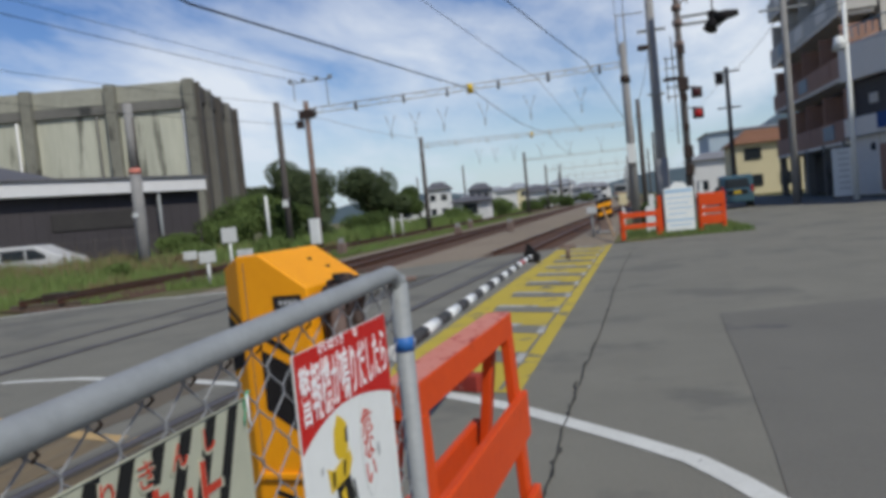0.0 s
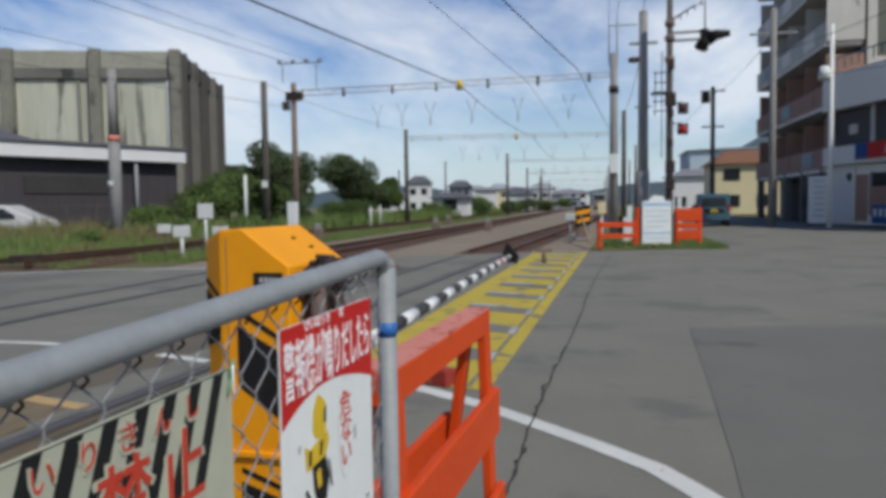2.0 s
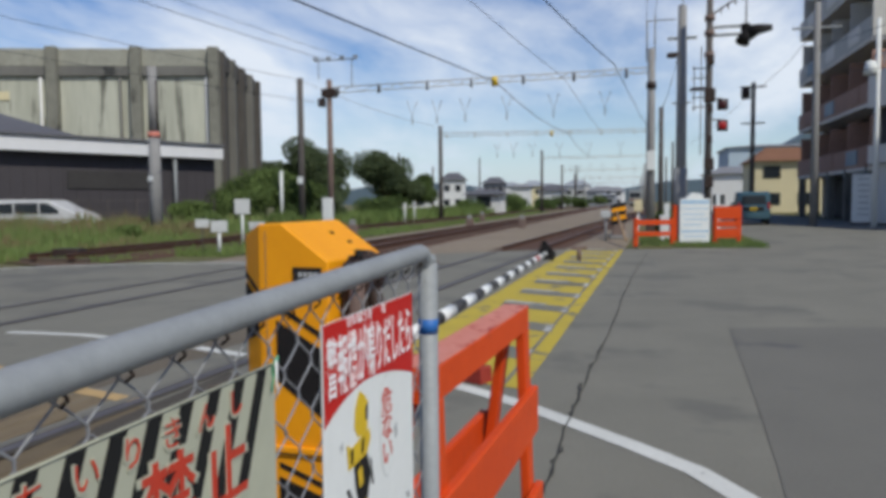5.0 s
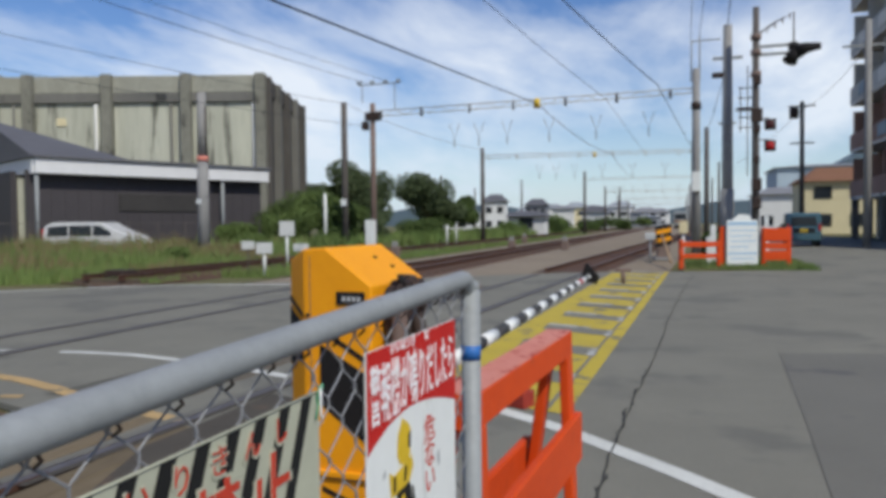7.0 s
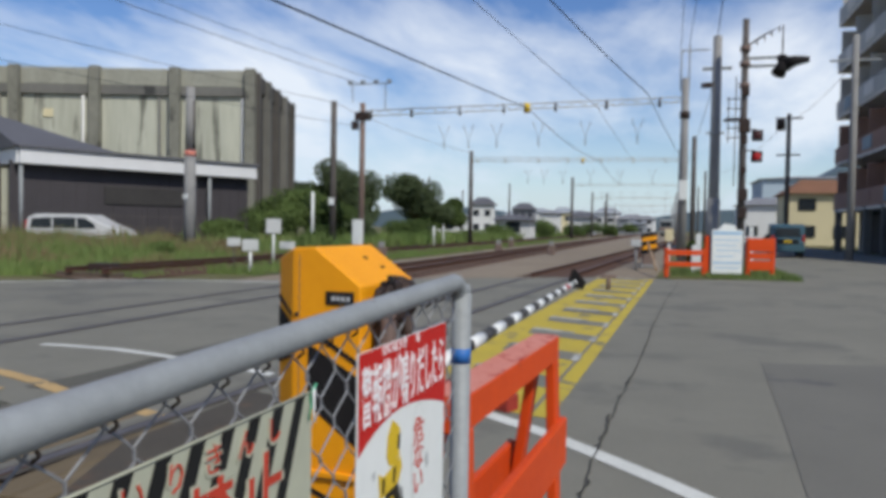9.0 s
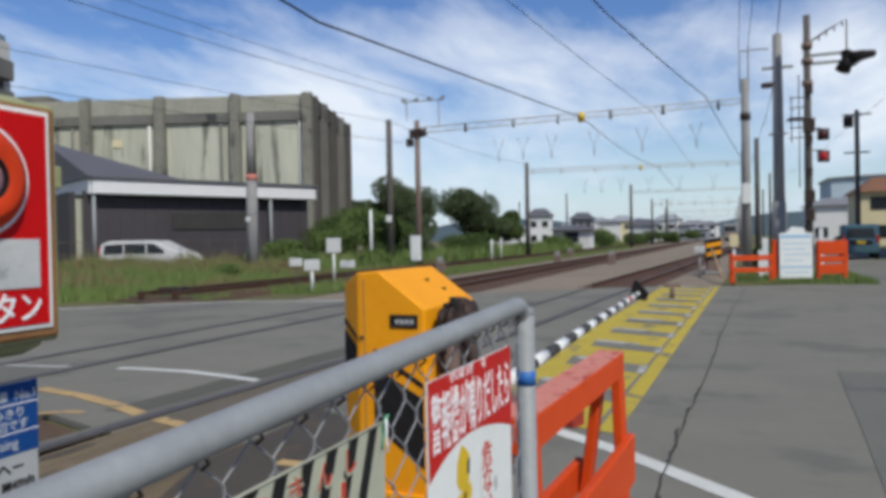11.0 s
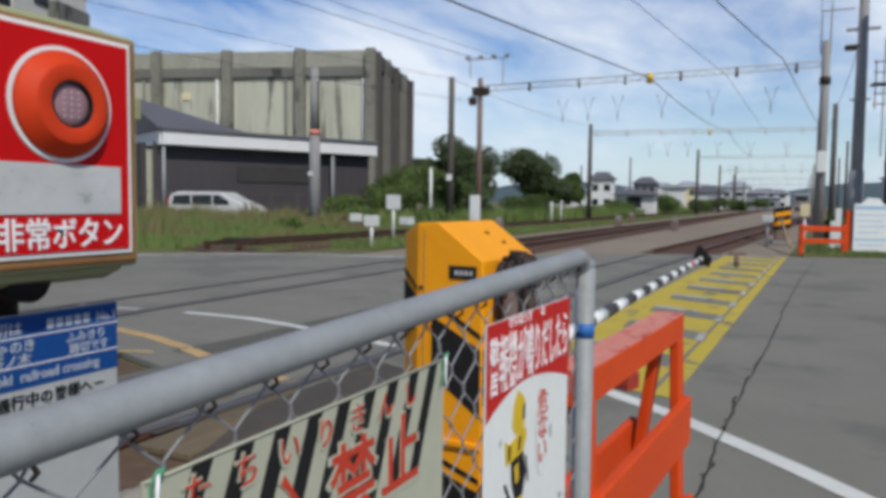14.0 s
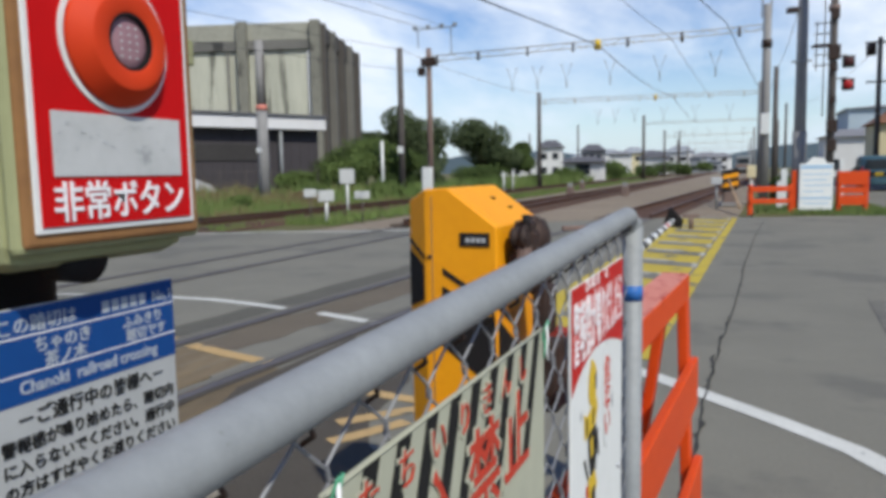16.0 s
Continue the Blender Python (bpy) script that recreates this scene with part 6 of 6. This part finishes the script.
# trackside signs on the far verge
for x, y, z, w, h, grey, post in ((-10.75, 17.1, 0.80, 0.34, 0.22, 0, False), (-10.32, 17.2, 0.72, 0.42, 0.30, 0, True), (-9.4, 17.5, 0.73, 0.40, 0.20, 0, False), (-11.5, 20.5, 1.22, 0.46, 0.46, 1, True)):
    sgn = thing("trackside_sign", pose(x, y, 0, 0, 0, 28), "small pale trackside equipment plate on a post", "trackside sign", "small trackside signs")
    part("post", tube([(0, 0.04, -0.05), (0, 0.04, z)], 0.04 if post else 0.015, 8), SIGN_WHITE if post else POLE_DARK, sgn)
    part("plate", box((0, 0, z), (w, 0.06, h), 0, 0.015), PLATE_GREY, sgn)
for x, y, h, r in ((-16.4, 33, 2.9, 0.07), (-12.6, 41, 1.3, 0.05), (-13.5, 46, 1.4, 0.05)):
    wp_ = thing("white_post", pose(x, y, 0), "plain weathered white post among the grass", "post", "white posts in the verge")
    part("shaft", tube([(0, 0, 0), (0, 0, h)], r, 8), SIGN_WHITE, wp_)
for x, y in ((-10.6, 27.5), (-7.9, 37.0), (-5.2, 37.0), (-9.8, 50)):
    sw = thing("switch_stand", pose(x, y, 0), "small rusty switch stand between tracks", "switch stand", "switch stands")
    part("case", box((0, 0, 0.22), (0.36, 0.3, 0.46), 0, 0.04), POLE_RUST, sw)
    part("disc", box((0, -0.05, 0.54), (0.26, 0.05, 0.24), 0, 0.03), POLE_CONCRETE, sw)
bxl = thing("track_box", pose(-13.2, 15.2, 0, 0, 0, 10), "dark low box on the siding", "equipment box")
part("case", box((0, 0, 0.13), (0.66, 0.45, 0.24), 0, 0.03), DARK_METAL, bxl)


# ---- plants ----
def leaf_cloud(bm, c, r, n, size, rnd, flat=0.8):
    """Many small bent leaf clumps scattered through an uneven ball."""
    c = Vector(c)
    for _ in range(n):
        d = Vector((rnd.gauss(0, 1), rnd.gauss(0, 1), rnd.gauss(0, 1))).normalized()
        p = c + Vector((d.x * r, d.y * r, d.z * r * flat)) * (rnd.random() ** 0.4)
        s = size * rnd.uniform(0.5, 1.3)
        q = Euler((rnd.uniform(0, 6), rnd.uniform(0, 6), rnd.uniform(0, 6))).to_matrix()
        a, b = q @ Vector((s, 0, 0)), q @ Vector((0, s * 0.6, 0))
        k = q @ Vector((0, 0, s * 0.3))
        v0, v1, v2, v3 = bm.verts.new(p - a), bm.verts.new(p + b + k), bm.verts.new(p + a), bm.verts.new(p - b + k)
        bm.faces.new((v0, v1, v2))
        bm.faces.new((v0, v2, v3))


def tree(x, y, h, r, seed, leaf, label, name="tree"):
    rnd = random.Random(seed)
    root = thing(name, pose(x, y, 0), label, "tree", "trees by the line")
    tr_ = bmesh.new()
    tube_into(tr_, [(0, 0, -0.1), (rnd.uniform(-0.2, 0.2), 0, h * 0.3), (rnd.uniform(-0.3, 0.3), 0.1, h * 0.7)], 0.25, 8, 0.10)
    tips = []
    for k in range(9):
        a = k * 2.4 + rnd.uniform(-0.3, 0.3)
        e = Vector((math.cos(a) * r * rnd.uniform(0.4, 0.8), math.sin(a) * r * rnd.uniform(0.4, 0.8), h * rnd.uniform(0.35, 0.9)))
        tube_into(tr_, [(0, 0, h * rnd.uniform(0.2, 0.45)), e * 0.6 + Vector((0, 0, h * 0.12)), e], 0.09, 6, 0.02)
        tips.append(e)
    part("trunk", tr_, BARK, root)
    cr = bmesh.new()
    for e in tips:
        leaf_cloud(cr, e, r * rnd.uniform(0.32, 0.56), 1100, 0.15, rnd)
    leaf_cloud(cr, (0, 0, h * 0.62), r * 0.65, 1600, 0.16, rnd)
    part("crown", cr, leaf, root)
    return root


tree(-28.6, 64.6, 7.0, 3.5, 1, LEAF_DARK, "dark leafy tree beside the railway")
tree(-33.5, 68, 5.8, 3.4, 6, LEAF_DARK, "dark leafy tree beside the railway")
tree(-24.0, 71.3, 6.1, 3.6, 2, LEAF_DARK, "broad dark leafy tree beside the railway")
tree(-22.4, 76.5, 4.4, 2.2, 8, LEAF, "dark leafy tree beside the railway")


def shrub(x, y, z, r, seed, leaf, n, size, label, flat=0.6):
    rnd = random.Random(seed)
    bm = bmesh.new()
    for _ in range(7):
        a = rnd.uniform(0, 6.28)
        leaf_cloud(bm, (math.cos(a) * r * rnd.uniform(0.1, 0.6), math.sin(a) * r * rnd.uniform(0.1, 0.6), z * rnd.uniform(0.25, 0.75)), r * rnd.uniform(0.35, 0.6), n, size, rnd, flat)
    root = thing("bush", pose(x, y, 0), label, "bush", "bushes by the line")
    part("foliage", bm, leaf, root)
    part("stem", tube([(0, 0, -0.1), (0, 0, z * 0.5)], 0.06, 6), BARK, root)
    return root


for i, (x, y, z, r, lf) in enumerate(((-22.5, 38.5, 2.9, 2.6, LEAF), (-19.6, 37.4, 3.4, 2.6, LEAF_LIGHT), (-17.4, 36.4, 3.0, 2.0, LEAF), (-24.8, 41, 2.8, 2.8, LEAF_LIGHT), (-20.6, 40.5, 3.8, 2.6, LEAF), (-21.0, 33.0, 1.5, 1.7, LEAF_LIGHT), (-18.5, 44, 2.6, 2.4, LEAF_DARK), (-17.0, 50, 1.6, 2.2, LEAF), (-16.6, 76, 1.7, 2.6, LEAF_LIGHT), (-20, 58, 1.6, 2.4, LEAF), (-15.5, 95, 2.0, 3, LEAF), (-24, 52, 2.0, 2.6, LEAF))):
    shrub(x, y, z, r, 30 + i, lf, 900, 0.085, "green bush in the trackside verge")
for i, (x, y, z, r, lf) in enumerate(((-22.0, 29.5, 1.0, 1.0, GRASS_DRY), (-18.0, 29.0, 0.9, 1.1, LEAF_LIGHT), (-16.5, 26.0, 0.7, 0.8, GRASS_DRY), (-25.0, 28.2, 0.9, 0.9, LEAF_LIGHT), (-15.6, 31.5, 0.9, 1.0, LEAF_LIGHT), (-17.0, 22.0, 0.6, 0.8, LEAF_LIGHT), (-20.0, 24.0, 0.7, 0.9, GRASS_DRY), (-15.4, 44.0, 0.9, 1.0, LEAF_LIGHT), (-16.0, 62, 1.0, 1.4, LEAF_LIGHT), (-17.5, 85, 1.2, 1.6, LEAF))):
    shrub(x, y, z, r, 140 + i, lf, 420, 0.06, "low mixed weeds and scrub in the verge")
for i, (x, y, z, r) in enumerate(((1.35, 28.2, 1.0, 0.7), (9.6, 70, 1.1, 1.2), (10.8, 76, 1.2, 1.4), (10.2, 64, 1.0, 1.0), (12.2, 79, 1.0, 1.5))):
    shrub(x, y, z, r, 80 + i, LEAF, 160, 0.10, "low green hedge bush by the road")


def blades(name, region, n, h0, h1, w, material, label, seed, lean=0.35, zfun=None):
    """Grass: many bent blades over a region given by a sampling function."""
    rnd = random.Random(seed)
    verts, faces = [], []
    for _ in range(n):
        x, y, f = region(rnd)
        h = rnd.uniform(h0, h1) * f
        a, b = rnd.uniform(0, 6.283), rnd.uniform(0, 6.283)
        dx, dy = math.cos(a) * w / 2, math.sin(a) * w / 2
        lx, ly = math.cos(b) * h * lean * rnd.random(), math.sin(b) * h * lean * rnd.random()
        i = len(verts)
        verts += [(x - dx, y - dy, -0.06), (x + dx, y + dy, -0.06), (x + lx * 0.45 + dx * 0.8, y + ly * 0.45 + dy * 0.8, h * 0.6), (x + lx * 0.45 - dx * 0.8, y + ly * 0.45 - dy * 0.8, h * 0.6), (x + lx, y + ly, h)]
        faces += [(i, i + 1, i + 2, i + 3), (i + 3, i + 2, i + 4)]
    me = bpy.data.meshes.new(name)
    me.from_pydata(verts, [], faces)
    me.materials.append(material)
    return tagged(new(name, me), label, "grass", "", "stuff")


def verge(rnd):
    y = 12.5 + 24 * rnd.random() ** 1.2
    e = -14.2 - (0.0 if y > 14.5 else (14.5 - y) * 1.2)
    x = e - 10 * rnd.random() ** 1.3
    clump = 0.55 + 0.9 * max(0.0, noise.noise(Vector((x * 0.55, y * 0.55, 3.0))) + 0.25)
    return x, y, (0.35 + 0.65 * min(1, (e - x) / 3.0 + 0.15)) * clump


def verge_far(rnd):
    y = 30 + 90 * rnd.random()
    return -14.6 - 8 * rnd.random() ** 1.2, y, 0.6 + 0.5 * rnd.random()


def verge_mid(rnd):
    y = 17 + 80 * rnd.random() ** 1.5
    return -11.4 + 1.5 * (rnd.random() ** 1.5) - 0.1, y, rnd.random() ** 2 * 0.8 + 0.15


def van_verge(rnd):
    x, y = -29 + 12 * rnd.random(), 22.0 + 4.0 * rnd.random()
    return x, y, max(0.28, 0.76 + 1.1 * noise.noise(Vector((x * 0.6, y * 0.6, 8.0))))


def dry_clumps(rnd):
    """Places on the verge where brown seeding grass stands together."""
    while True:
        x, y, h = verge(rnd)
        if noise.noise(Vector((x * 0.35, y * 0.35, 11.0))) > -0.05 + 0.25 * rnd.random():
            return x, y, h * 1.15


def siding_verge(rnd):
    y = 14.6 + 26 * rnd.random() ** 1.4
    return -14.7 + 3.0 * rnd.random(), y, 0.4 + 0.6 * rnd.random()


blades("tall_grass", verge, 30000, 0.22, 0.75, 0.035, GRASS, "tall green roadside grass on the far verge", 1)
blades("dry_grass", dry_clumps, 10000, 0.25, 0.85, 0.03, GRASS_DRY, "brownish dry grass on the far verge", 2)
blades("siding_grass", siding_verge, 6000, 0.05, 0.17, 0.03, GRASS, "short weeds growing through the siding ballast", 9)
blades("tall_grass_far", verge_far, 22000, 0.4, 1.1, 0.06, GRASS, "rough grass along the railway", 3)
blades("weeds_between_tracks", verge_mid, 9000, 0.1, 0.35, 0.03, GRASS, "low weeds between the tracks", 4)
blades("van_grass", van_verge, 10000, 0.3, 0.95, 0.035, GRASS, "tall mixed grass hiding the parked van's wheels", 7)
blades("van_dry_grass", van_verge, 6500, 0.35, 1.10, 0.03, GRASS_DRY, "tall brown seeding grass before the parked van", 8)
blades("island_grass", lambda r: (0.35 + 3.3 * r.random(), 20.95 + 0.9 * r.random() + 5.0 * r.random() ** 2, 1.0), 5000, 0.06, 0.2, 0.02, GRASS, "short grass on the island by the barriers", 5)
blades("fence_weeds", lambda r: (-0.75 + 0.3 * r.random(), -0.2 + 1.0 * r.random(), 1.0), 160, 0.1, 0.3, 0.008, GRASS, "sparse weeds at the fence foot", 6)

for i, (x, y, z, r) in enumerate(((-17.5, 112, 2.6, 3.0), (-13.5, 125, 2.0, 2.6), (-20, 128, 3.2, 3.4), (-9.8, 150, 2.4, 3.2), (-6.5, 175, 2.6, 3.0), (-14, 160, 3.0, 3.6))):
    shrub(x, y, z, r, 90 + i, LEAF if i % 2 else LEAF_LIGHT, 160, 0.22, "distant green bush along the railway")

# lichen-grey stones beyond the fence
for i, (x, y, s) in enumerate(((-2.17, 2.20, 0.11), (-2.08, 2.28, 0.07), (-2.25, 2.26, 0.08), (-2.20, 2.08, 0.10), (-2.06, 2.10, 0.08), (-2.33, 2.12, 0.10), (-2.14, 1.97, 0.09))):
    rnd = random.Random(50 + i)
    bm = bmesh.new()
    bmesh.ops.create_icosphere(bm, subdivisions=3, radius=s)
    for vv in bm.verts:
        vv.co *= 1 + 0.22 * noise.noise(vv.co * 14 + Vector((i * 7, 0, 0)))
        vv.co.z *= 0.75
    single("stone", bm, STONE, "rough grey lichen-covered stone on the ground", "stone", "stones beyond the fence", "", pose(x, y, s * 0.5, 0, 0, i * 40))
